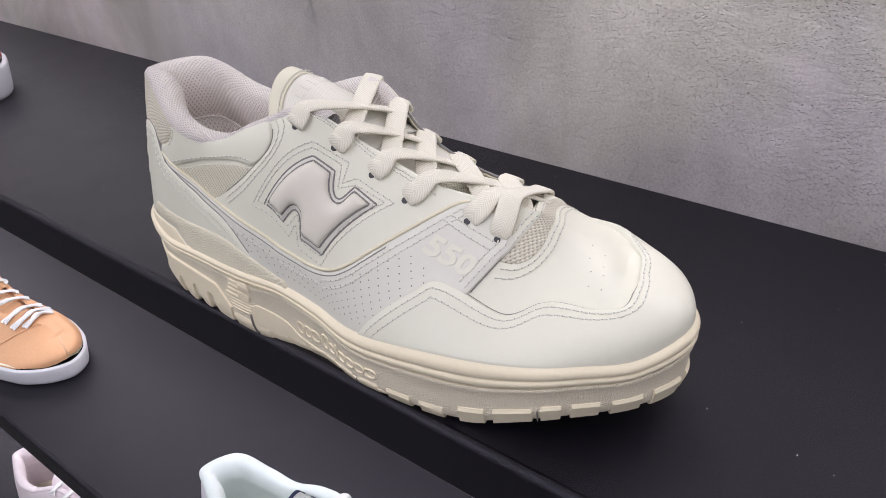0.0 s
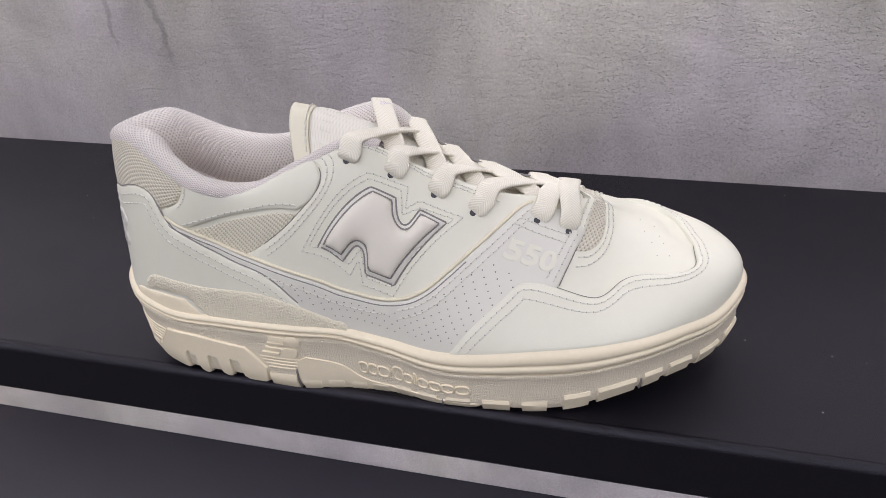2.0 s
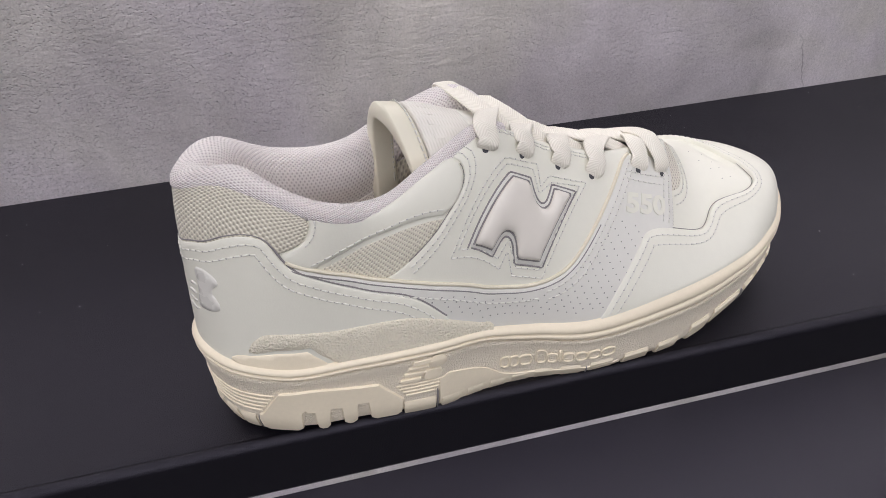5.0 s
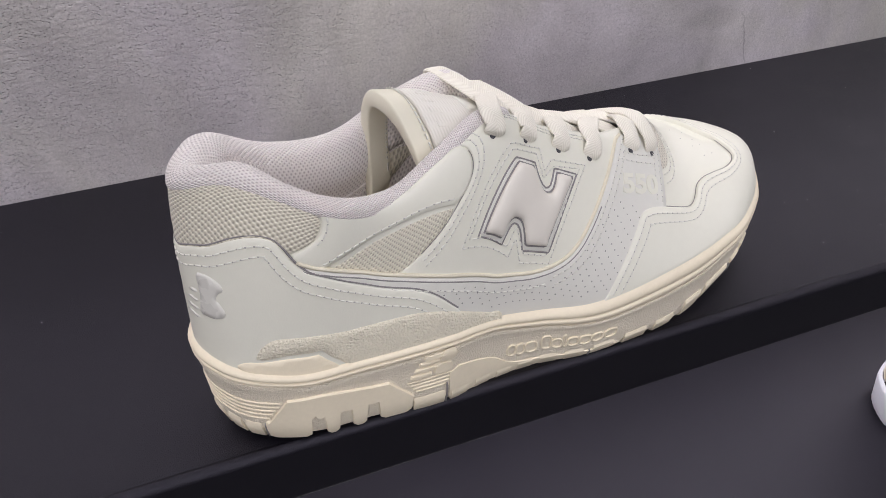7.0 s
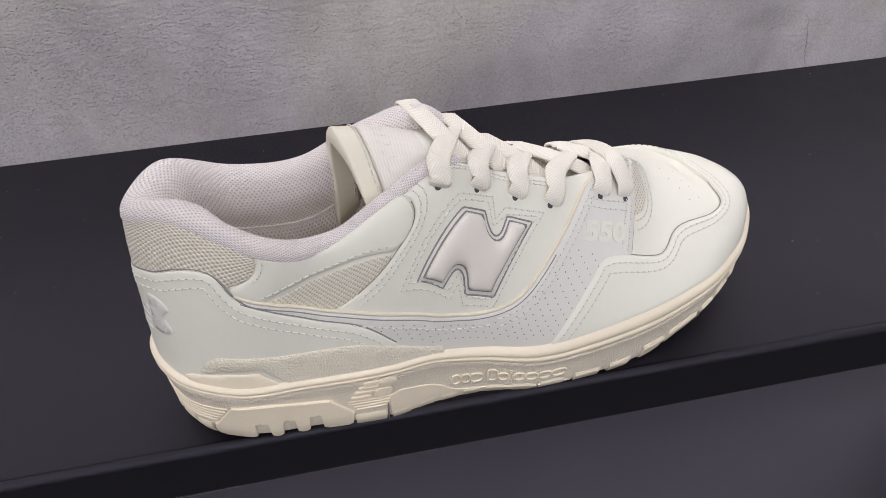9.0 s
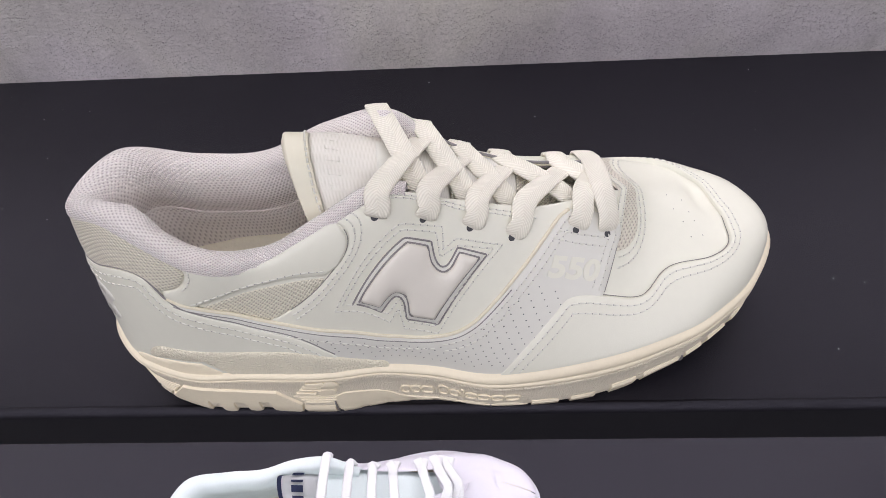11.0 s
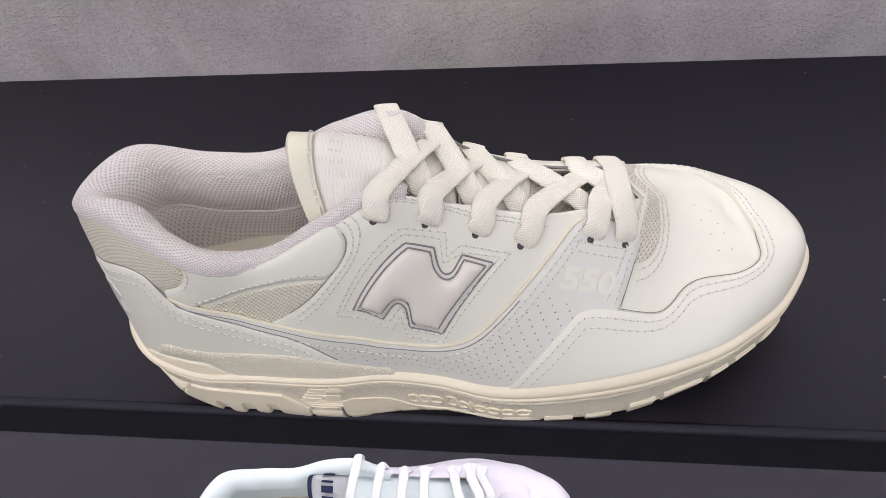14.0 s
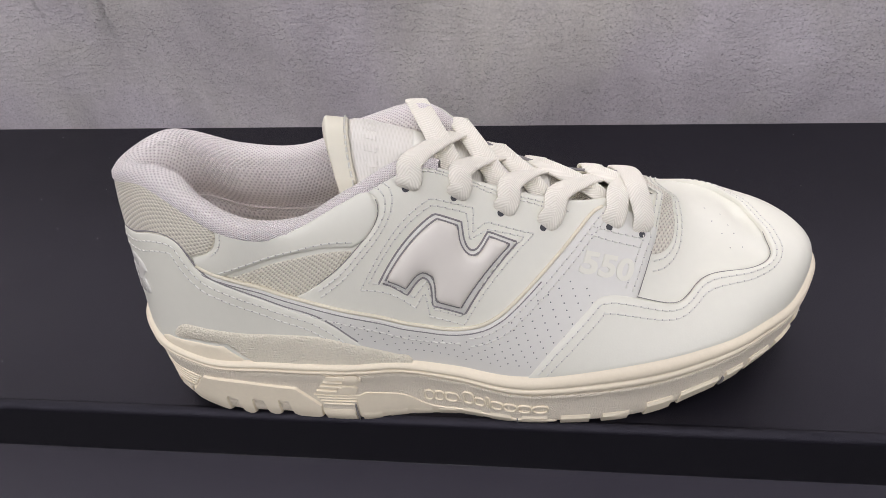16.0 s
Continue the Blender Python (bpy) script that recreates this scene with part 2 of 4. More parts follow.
def box(x0, x1, y0, y1, z0, z1, bevel=0.0, segments=2):
    bm = bmesh.new()
    bmesh.ops.create_cube(bm, size=1.0)
    for v in bm.verts:
        v.co = Vector(((x0, x1)[v.co.x > 0], (y0, y1)[v.co.y > 0], (z0, z1)[v.co.z > 0]))
    if bevel:
        bmesh.ops.bevel(bm, geom=bm.edges[:], offset=bevel, segments=segments, affect="EDGES", profile=0.5)
    return bm


def structure(name, bm, mat, label, category="", smooth=False):
    return tagged(part(name, bm, mat, None, label, smooth), label, category or name, kind="structure")

# ---- the shop ----
structure("floor", box(-4.0, 4.0, -6.5, 0.40, -0.10, 0.0), FLOOR, "plain grey shop floor under the wall shelves", "floor")
structure("ceiling", box(-4.0, 4.0, -6.5, 0.40, 3.0, 3.1), PAINT, "plain white shop ceiling with flat light panels", "ceiling")
structure("wall_north", box(-4.0, 4.0, WALL, 0.40, 0.0, 3.0), CONCRETE, "pitted grey concrete wall behind the shelves", "wall")
structure("wall_south", box(-4.0, 4.0, -6.6, -6.5, 0.0, 3.0), GREY_PAINT, "plain grey shop wall", "wall")
structure("wall_west", box(-4.1, -4.0, -6.5, 0.40, 0.0, 3.0), GREY_PAINT, "plain grey shop wall", "wall")
structure("wall_east", box(4.0, 4.1, -6.5, 0.40, 0.0, 3.0), GREY_PAINT, "plain grey shop wall", "wall")


def shelf(z):
    """A folded steel tray: flat top, rounded front fold, return lip and a slim light strip behind it."""
    ob = tagged(new("display_shelf"), "black powder-coated steel shelf fixed to a concrete wall", "shelf", "wall shelves")
    ob.location = (0, 0, z)
    part("top_plate", box(-2.2, 1.4, 0.0045, WALL - 0.0005, -0.003, 0.0), BLACK, ob, "", False)
    bend = [(0.0045 - 0.0045 * math.sin(a), -0.0035 + 0.0035 * math.cos(a)) for a in np.linspace(0, math.pi / 2, 7)]
    prof = bend + [(0.0, -0.029), (0.0004, -0.030), (0.0120, -0.030), (0.0120, -0.0285), (0.0018, -0.0285), (0.0018, -0.0045), (0.0045, -0.003)]
    pts = np.array([[(x, y, q) for y, q in prof] for x in np.linspace(-2.2, 1.4, 13)])
    bm = bmesh.new()
    vs = grid_into(bm, pts, False, True)
    bm.faces.new(vs[0][::-1])
    bm.faces.new(vs[-1])
    bmesh.ops.recalc_face_normals(bm, faces=bm.faces[:])
    fold = part("front_fold", bm, BLACK, ob, "rounded front fold", False)
    for f in fold.data.polygons:
        f.use_smooth = f.center.z > -0.004
    for x in (-2.0, -0.9, 0.9):
        part("bracket", box(x, x + 0.004, 0.012, WALL - 0.001, -0.028, -0.003), BLACK, ob, "", False)
    return ob


for k in (-1, 0, 1, 2):
    shelf(SHELF - STEP * k)

# dust on the upper shelf
rng = np.random.default_rng(5)
verts, faces = [], []
for _ in range(150):
    x, y, r = rng.uniform(-0.75, 0.45), rng.uniform(0.01, WALL - 0.01), rng.uniform(0.00012, 0.00038)
    k = len(verts)
    verts += [(x + r, y, SHELF + r * 0.3), (x, y + r * rng.uniform(0.5, 1.6), SHELF + r * 0.3), (x - r, y, SHELF + r * 0.3), (x, y - r, SHELF + r * 0.3), (x, y, SHELF + r), (x, y, SHELF)]
    faces += [(k + a, k + (a + 1) % 4, k + 4) for a in range(4)] + [(k + (a + 1) % 4, k + a, k + 5) for a in range(4)]
me = bpy.data.meshes.new("dust")
me.from_pydata(verts, [], faces)
me.materials.append(PAINT)
tagged(new("dust", me), "pale specks of dust on the black shelf", "dust", kind="stuff")
# Shoe last: outer rim of the sole (P) and top line (T), both listed from the heel round each side to the toe.
# columns: station, rim x y z, top x y z, roundness across, roundness up
LATERAL = [
    (0.00, -0.0024, 0.0290, 0.0460, 0.0031, 0.0278, 0.1101, 0.98, 1.75),
    (0.06, 0.0055, 0.0109, 0.0426, 0.0201, 0.0176, 0.1113, 1.10, 1.94),
    (0.13, 0.0257, 0.0021, 0.0376, 0.0462, 0.0071, 0.0998, 1.09, 1.92),
    (0.22, 0.0546, 0.0018, 0.0359, 0.0701, 0.0105, 0.0941, 1.13, 1.45),
    (0.32, 0.0865, 0.0012, 0.0366, 0.0922, 0.0167, 0.1032, 1.28, 1.17),
    (0.40, 0.1063, 0.0047, 0.0349, 0.1157, 0.0264, 0.1119, 1.36, 0.98),
    (0.50, 0.1293, 0.0059, 0.0310, 0.1414, 0.0364, 0.0981, 1.36, 0.94),
    (0.60, 0.1559, 0.0022, 0.0300, 0.1730, 0.0435, 0.0853, 1.49, 1.31),
    (0.70, 0.1919, 0.0049, 0.0343, 0.2072, 0.0581, 0.0782, 1.62, 1.73),
    (0.80, 0.2225, 0.0134, 0.0359, 0.2256, 0.0692, 0.0672, 1.54, 1.70),
    (0.90, 0.2478, 0.0257, 0.0393, 0.2403, 0.0699, 0.0612, 1.15, 1.29),
    (0.95, 0.2639, 0.0409, 0.0396, 0.2424, 0.0689, 0.0584, 0.93, 0.80),
    (1.00, 0.2739, 0.0626, 0.0448, 0.2433, 0.0716, 0.0578, 0.86, 0.66),
]
MEDIAL = [
    (0.00, -0.0024, 0.0290, 0.0460, 0.0031, 0.0278, 0.1101, 0.98, 1.75),
    (0.06, 0.0106, 0.0549, 0.0460, 0.0125, 0.0534, 0.1096, 1.07, 1.35),
    (0.13, 0.0348, 0.0697, 0.0442, 0.0369, 0.0643, 0.0974, 1.04, 1.04),
    (0.22, 0.0627, 0.0727, 0.0405, 0.0637, 0.0676, 0.0951, 1.03, 1.02),
    (0.32, 0.0932, 0.0725, 0.0368, 0.0912, 0.0720, 0.1057, 1.01, 1.01),
    (0.40, 0.1152, 0.0758, 0.0329, 0.1155, 0.0719, 0.1116, 1.03, 1.04),
    (0.50, 0.1390, 0.0865, 0.0297, 0.1402, 0.0701, 0.0918, 1.04, 1.10),
    (0.60, 0.1649, 0.0978, 0.0285, 0.1684, 0.0724, 0.0790, 1.05, 1.18),
    (0.70, 0.1938, 0.1033, 0.0294, 0.1989, 0.0764, 0.0732, 1.02, 1.23),
    (0.80, 0.2192, 0.1010, 0.0330, 0.2189, 0.0784, 0.0668, 0.84, 1.00),
    (0.90, 0.2444, 0.0942, 0.0384, 0.2371, 0.0787, 0.0614, 0.81, 0.72),
    (0.95, 0.2647, 0.0828, 0.0424, 0.2416, 0.0769, 0.0586, 0.77, 0.62),
    (1.00, 0.2739, 0.0626, 0.0448, 0.2433, 0.0716, 0.0578, 0.86, 0.66),
]


def spline(table, s):
    """Smooth values of a table's columns at the stations s."""
    tab = np.array(table, float)
    k, v = tab[:, 0], tab[:, 1:]
    m = np.gradient(v, k, axis=0)
    s = np.clip(np.atleast_1d(np.asarray(s, float)), k[0], k[-1])
    i = np.clip(np.searchsorted(k, s, side="right") - 1, 0, len(k) - 2)
    h = (k[i + 1] - k[i])[:, None]
    t = ((s - k[i]) / (k[i + 1] - k[i]))[:, None]
    return ((2 * t ** 3 - 3 * t ** 2 + 1) * v[i] + (t ** 3 - 2 * t ** 2 + t) * h * m[i]
            + (3 * t ** 2 - 2 * t ** 3) * v[i + 1] + (t ** 3 - t ** 2) * h * m[i + 1])


# one table round the shoe: u from 0 at the heel along the outer side to 1 at the toe and back along the inner side to 2
ROUND = [(-r[0], *r[1:]) for r in MEDIAL[4:0:-1]] + LATERAL + [(2 - r[0], *r[1:]) for r in MEDIAL[-2::-1]] + [(2 + r[0], *r[1:]) for r in LATERAL[1:5]]


def skin(u, v):
    """Points of the upper at u (round the shoe) and v (0 at the sole, 1 at the top line)."""
    u, v = np.broadcast_arrays(np.asarray(u, float), np.asarray(v, float))
    c = spline(ROUND, u.ravel())
    a = np.clip(v.ravel(), -0.2, 1.2) * np.pi / 2
    ca, sa = np.cos(a), np.sin(a)
    across = 1 - np.sign(ca) * np.abs(ca) ** c[:, 6]
    up = np.sign(sa) * np.abs(sa) ** c[:, 7]
    p = np.stack([c[:, 0] + (c[:, 3] - c[:, 0]) * across, c[:, 1] + (c[:, 4] - c[:, 1]) * across, c[:, 2] + (c[:, 5] - c[:, 2]) * up], 1)
    return p.reshape(*u.shape, 3)


def rim(u):
    """The upper's lower edge at u, and the level outward direction there."""
    u = np.asarray(u, float)
    p = spline(ROUND, u)[:, :3]
    d = spline(ROUND, u + 0.004)[:, :3] - spline(ROUND, u - 0.004)[:, :3]
    n = np.stack([d[:, 1], -d[:, 0], 0 * d[:, 0]], 1)
    return p, n / np.linalg.norm(n, axis=1)[:, None]


# sole: height of its underside above the shelf, and outward step of its wall from bottom (w = 0) to top (w = 1)
TOE_SPRING = [(-0.010, 0.0040), (0.010, 0.0030), (0.040, 0.0000), (0.170, 0.0000), (0.210, 0.0015), (0.245, 0.0119), (0.280, 0.0136)]
SOLE_STEP = [(-0.1, -0.006), (0.0, -0.0016), (0.12, 0.0004), (0.5, 0.0018), (0.76, 0.0026), (0.80, 0.0030), (0.845, 0.0030), (0.858, 0.0026), (0.865, 0.0010), (0.872, 0.0026), (0.885, 0.0034), (0.915, 0.0036), (0.922, 0.0028), (0.930, 0.0036), (0.945, 0.0041), (0.975, 0.0036), (1.0, 0.0010), (1.04, -0.002)]
# height of the groove below the smooth band: the band is slim at the heel and wide at the toe
BAND = [(-0.30, 0.80), (0.0, 0.80), (0.12, 0.83), (0.40, 0.83), (0.52, 0.74), (0.62, 0.66), (0.80, 0.64), (1.0, 0.68), (1.4, 0.66), (1.6, 0.80), (2.0, 0.80), (2.3, 0.83)]


def sole_wall(u, w):
    u, w = np.broadcast_arrays(np.asarray(u, float), np.asarray(w, float))
    p, n = rim(u.ravel())
    ww = w.ravel()
    q = p + n * spline(SOLE_STEP, ww)
    low = spline(TOE_SPRING, p[:, 0])[:, 0]
    g = np.interp(u.ravel(), [b[0] for b in BAND], [b[1] for b in BAND])
    high = np.where(ww < 0.865, ww * g / 0.865, g + (ww - 0.865) / 0.135 * (1 - g))
    q[:, 2] = low + (p[:, 2] + 0.001 - low) * high
    back = np.clip(1 - np.abs((u.ravel() + 1) % 2 - 1) / 0.16, 0, 1)
    q -= n * (0.0018 * back * np.clip(1 - high, 0, 1) ** 1.3)[:, None]
    return q.reshape(*u.shape, 3)


# ---- sewn panels ----
METRIC = np.array([0.30, 0.075])   # metres for one step of u and of v on the upper
SOLE_METRIC = np.array([0.30, 0.036])


def over(u, v):
    """The upper carried on across the top: v from 1 to 1.2 bridges to the inner side, 2.2 is the inner side's sole edge."""
    u, v = np.broadcast_arrays(np.asarray(u, float), np.asarray(v, float))
    near, far = skin(u, np.minimum(v, 1.0)), skin(2 - u, np.clip(2.2 - v, 0, 1))
    k = np.clip((v - 1.0) / 0.2, 0, 1)[..., None]
    mid = skin(u, 1.0) * (1 - k) + skin(2 - u, 1.0) * k
    return np.where((v < 1)[..., None], near, np.where((v > 1.2)[..., None], far, mid))


def normal_at(surf, u, v):
    e = 0.004
    n = np.cross(surf(u + e, v) - surf(u - e, v), surf(u, v + e * 3) - surf(u, v - e * 3))
    return n / (np.linalg.norm(n, axis=-1, keepdims=True) + 1e-12)


def lifted(surf, u, v, h):
    """Points h metres out from a surface."""
    u, v = np.asarray(u, float), np.asarray(v, float)
    return surf(u, v) + normal_at(surf, u, v) * np.asarray(h)[..., None]


def smooth_line(pts, closed=False, step=0.0022, metric=METRIC):
    """A curve through (u, v) points, evenly sampled in metres; a third entry 1 marks a sharp corner."""
    p = np.array([q[:2] for q in pts], float) * metric
    sharp = [len(q) > 2 for q in pts]
    n, out = len(p), []
    for i in range(n if closed else n - 1):
        a, b = p[i], p[(i + 1) % n]
        before = p[i - 1] if closed or i else a
        after = p[(i + 2) % n] if closed or i + 2 < n else b
        chord = np.linalg.norm(b - a)
        ta, tb = b - before, after - a
        ta = (b - a) if sharp[i] or np.linalg.norm(ta) < 1e-9 else ta / np.linalg.norm(ta) * chord
        tb = (b - a) if sharp[(i + 1) % n] or np.linalg.norm(tb) < 1e-9 else tb / np.linalg.norm(tb) * chord
        m = max(2, int(chord / step) + 1)
        for k in range(m):
            t = k / m
            out.append((2 * t ** 3 - 3 * t ** 2 + 1) * a + (t ** 3 - 2 * t ** 2 + t) * ta + (3 * t ** 2 - 2 * t ** 3) * b + (t ** 3 - t ** 2) * tb)
    if not closed:
        out.append(p[-1])
    return np.array(out)


def inside(pts, loop):
    x, y = pts[:, 0:1], pts[:, 1:2]
    a, b = loop, np.roll(loop, -1, 0)
    cross = ((a[:, 1] > y) != (b[:, 1] > y)) & (x < (b[:, 0] - a[:, 0]) * (y - a[:, 1]) / (b[:, 1] - a[:, 1] + 1e-15) + a[:, 0])
    return cross.sum(1) % 2 == 1


def edge_distance(pts, loop):
    a, d = loop, np.roll(loop, -1, 0) - loop
    t = np.clip(((pts[:, None] - a) * d).sum(2) / ((d ** 2).sum(1) + 1e-15), 0, 1)
    return np.sqrt((((pts[:, None] - a) - t[..., None] * d) ** 2).sum(2)).min(1)


def panel(name, outline, height, mat, parent, label="", surf=skin, metric=METRIC, puff=0.0, puff_width=0.006, grid=0.0035, lip=0.0007, step=0.0022, base=-0.0004):
    """A sheet cut to an outline and laid on a surface, with rounded edges; puff pads its middle."""
    from mathutils.geometry import delaunay_2d_cdt
    loop = smooth_line(outline, True, step, metric)
    lo, hi = loop.min(0), loop.max(0)
    gx, gy = np.meshgrid(np.arange(lo[0], hi[0], grid), np.arange(lo[1], hi[1], grid), indexing="ij")
    gx = gx + (np.arange(gx.shape[1]) % 2) * grid / 2
    inner = np.stack([gx.ravel(), gy.ravel()], 1)
    d = np.roll(loop, -1, 0) - np.roll(loop, 1, 0)
    n = np.stack([-d[:, 1], d[:, 0]], 1) / (np.linalg.norm(d, axis=1)[:, None] + 1e-12)
    area = (loop[:, 0] * np.roll(loop[:, 1], -1) - loop[:, 1] * np.roll(loop[:, 0], -1)).sum()
    n = n if area > 0 else -n
    rings = []
    for off in ((lip * 0.4, lip, lip + 0.0012, lip + 0.0024) if puff else (lip * 0.4, lip)):
        r = loop + n * off
        r = r[inside(r, loop)]
        rings.append(r[edge_distance(r, loop) > off * 0.8] if len(r) else r)
    inner = inner[inside(inner, loop)]
    inner = inner[edge_distance(inner, loop) > lip * 1.8] if len(inner) else inner
    pts = np.concatenate([loop] + [r for r in rings if len(r)] + ([inner] if len(inner) else []))
    res = delaunay_2d_cdt([Vector(p) for p in pts], [], [list(range(len(loop)))], 1, 1e-7)
    q = np.array([tuple(v) for v in res[0]])
    dist = edge_distance(q, loop)
    k = np.clip(dist / lip, 0, 1)
    h = base + (height - base) * np.sqrt(np.clip(1 - (1 - k) ** 2, 0, 1))
    if puff:
        s = np.clip(dist / puff_width, 0, 1)
        h = h + puff * np.sqrt(np.clip(1 - (1 - s) ** 2, 0, 1))
    uvp = q / metric
    co = lifted(surf, uvp[:, 0], uvp[:, 1], h)
    bm = bmesh.new()
    layer = bm.loops.layers.uv.new("UVMap")
    vs = [bm.verts.new(c) for c in co]
    for tri in res[2]:
        if len(set(tri)) < 3:
            continue
        f = bm.faces.new([vs[i] for i in tri])
        for lp, i in zip(f.loops, tri):
            lp[layer].uv = q[i]
    bmesh.ops.recalc_face_normals(bm, faces=bm.faces[:])
    ob = part(name, bm, mat, parent, label)
    if metric is SOLE_METRIC:
        ob.data.set_sharp_from_angle(angle=radians(38))
    return ob


def offset_line(line, off):
    """A line shifted sideways by off metres (to its left)."""
    d = np.gradient(line, axis=0)
    n = np.stack([-d[:, 1], d[:, 0]], 1) / (np.linalg.norm(d, axis=1)[:, None] + 1e-12)
    return line + n * off


def even(line, gap, surf, metric, height):
    """Points at even true distances along a line on a surface."""
    fine = np.concatenate([line[:-1] + (line[1:] - line[:-1]) * t for t in np.linspace(0, 1, 6)[:-1, None, None]]).reshape(5, -1, 2).transpose(1, 0, 2).reshape(-1, 2)
    p = lifted(surf, fine[:, 0] / metric[0], fine[:, 1] / metric[1], np.full(len(fine), height))
    s = np.concatenate([[0], np.cumsum(np.linalg.norm(np.diff(p, axis=0), axis=1))])
    at = np.arange(0, s[-1], gap)
    at = at[at < s[-1]]
    f2 = np.stack([np.interp(at, s, fine[:, 0]), np.interp(at, s, fine[:, 1])], 1)
    return np.stack([np.interp(at, s, p[:, k]) for k in range(3)], 1), f2


def seam(name, lines, height, mat, parent, surf=skin, metric=METRIC, pitch=0.0030, fill=0.66, radius=0.00036):
    """Rows of single thread stitches; grey dots paint the shade in each small dip."""
    verts, faces, holes = [], [], []
    for line in lines:
        p, f = even(line, pitch / 2, surf, metric, height)
        holes += [tuple((f[i - 1] * 0.28 + f[i] * 0.72) / metric) for i in range(2, len(p) - 1, 2)]
        n = normal_at(surf, f[:, 0] / metric[0], f[:, 1] / metric[1])
        for i in range(0, len(p) - 1, 2):
            a, b = p[i], p[i] + (p[i + 1] - p[i]) * 2 * fill
            t = b - a
            t = t / (np.linalg.norm(t) + 1e-12)
            side = np.cross(n[i], t)
            k = len(verts)
            for c, r in ((a, 0.35), (a + (b - a) * 0.2, 1.0), (a + (b - a) * 0.8, 1.0), (b, 0.35)):
                for x, y in ((-1, -0.6), (-0.6, 0.6), (0.6, 0.6), (1, -0.6)):
                    verts.append(c + (side * x + n[i] * (y + (r - 1) * 0.8)) * radius * (r if r == 1 else 0.8))
            for j in range(3):
                for m in range(4):
                    faces.append((k + 4 * j + m, k + 4 * j + (m + 1) % 4, k + 4 * j + 4 + (m + 1) % 4, k + 4 * j + 4 + m))
            faces += [(k + 3, k + 2, k + 1, k), (k + 12, k + 13, k + 14, k + 15)]
    if holes:
        tagged(dots(name.replace("stitching", "needle_shade"), holes, radius * 0.9, height - 0.00005, NEEDLE_SHADE, parent, surf, metric, 6), kind="stuff")
    return tagged(loose(name, verts, faces, mat, parent), kind="stuff")


def loose(name, verts, faces, mat, parent, label="", smooth=True):
    me = bpy.data.meshes.new(name)
    me.from_pydata([tuple(v) for v in verts], [], faces)
    me.polygons.foreach_set("use_smooth", [smooth] * len(me.polygons))
    me.materials.append(mat)
    ob = new(name, me)
    ob.parent = parent
    if label:
        tagged(ob, label)
    return ob


def dots(name, places, radius, height, mat, parent, surf=skin, metric=METRIC, sides=8):
    """Small round holes: a dark disc sunk in each."""
    p = np.array(places, float)
    co, n = lifted(surf, p[:, 0], p[:, 1], np.full(len(p), height)), normal_at(surf, p[:, 0], p[:, 1])
    verts, faces = [], []
    for c, m in zip(co, n):
        a = np.cross(m, (0.3, 0.2, 0.9))
        a /= np.linalg.norm(a)
        b = np.cross(m, a)
        k = len(verts)
        for r, h in ((radius, 0.0), (radius * 0.55, 0.00004)):
            verts += [c + (a * math.cos(t) + b * math.sin(t)) * r + m * h for t in np.linspace(0, 2 * math.pi, sides, endpoint=False)]
        faces += [(k + i, k + (i + 1) % sides, k + sides + (i + 1) % sides, k + sides + i) for i in range(sides)]
        faces.append(tuple(range(k + sides, k + 2 * sides)))
    return loose(name, verts, faces, mat, parent)


def tube(name, path, radius, mat, parent, label="", sides=8):
    """A round cord along a path; radius may vary from point to point."""
    p = np.asarray(path, float)
    r = np.broadcast_to(radius, len(p))
    t = np.gradient(p, axis=0)
    t /= np.linalg.norm(t, axis=1)[:, None] + 1e-12
    a = np.cross(t, (0.02, 0.03, 1.0))
    a /= np.linalg.norm(a, axis=1)[:, None] + 1e-12
    b = np.cross(a, t)
    ang = np.linspace(0, 2 * math.pi, sides, endpoint=False)
    ring = p[:, None] + (a[:, None] * np.cos(ang)[None, :, None] + b[:, None] * np.sin(ang)[None, :, None]) * r[:, None, None]
    bm = bmesh.new()
    vs = grid_into(bm, ring, False, True)
    bm.faces.new(vs[0][::-1])
    bm.faces.new(vs[-1])
    return part(name, bm, mat, parent, label)


def sweep(name, path, up, section, mat, parent, label=""):
    """A flat cord: a closed section (across, up) drawn along a path; up is the outward direction at each point."""
    p, up = np.asarray(path, float), np.asarray(up, float)
    t = np.gradient(p, axis=0)
    t /= np.linalg.norm(t, axis=1)[:, None] + 1e-12
    side = np.cross(up, t)
    side /= np.linalg.norm(side, axis=1)[:, None] + 1e-12
    nn = np.cross(t, side)
    sec = np.asarray(section, float)
    ring = p[:, None] + side[:, None] * sec[None, :, 0, None] + nn[:, None] * sec[None, :, 1, None]
    s = np.concatenate([[0], np.cumsum(np.linalg.norm(np.diff(p, axis=0), axis=1))])
    bm = bmesh.new()
    vs = grid_into(bm, ring, False, True)
    bm.faces.new(vs[0][::-1])
    bm.faces.new(vs[-1])
    layer = bm.loops.layers.uv.new("UVMap")
    where = {v: (s[i], sec[j, 0]) for i, row in enumerate(vs) for j, v in enumerate(row)}
    for f in bm.faces:
        for lp in f.loops:
            lp[layer].uv = where[lp.vert]
    return part(name, bm, mat, parent, label)


def through_points(pts, count):
    """A smooth path through points in space."""
    tab = [(i, *p) for i, p in enumerate(pts)]
    return spline(tab, np.linspace(0, len(pts) - 1, count))


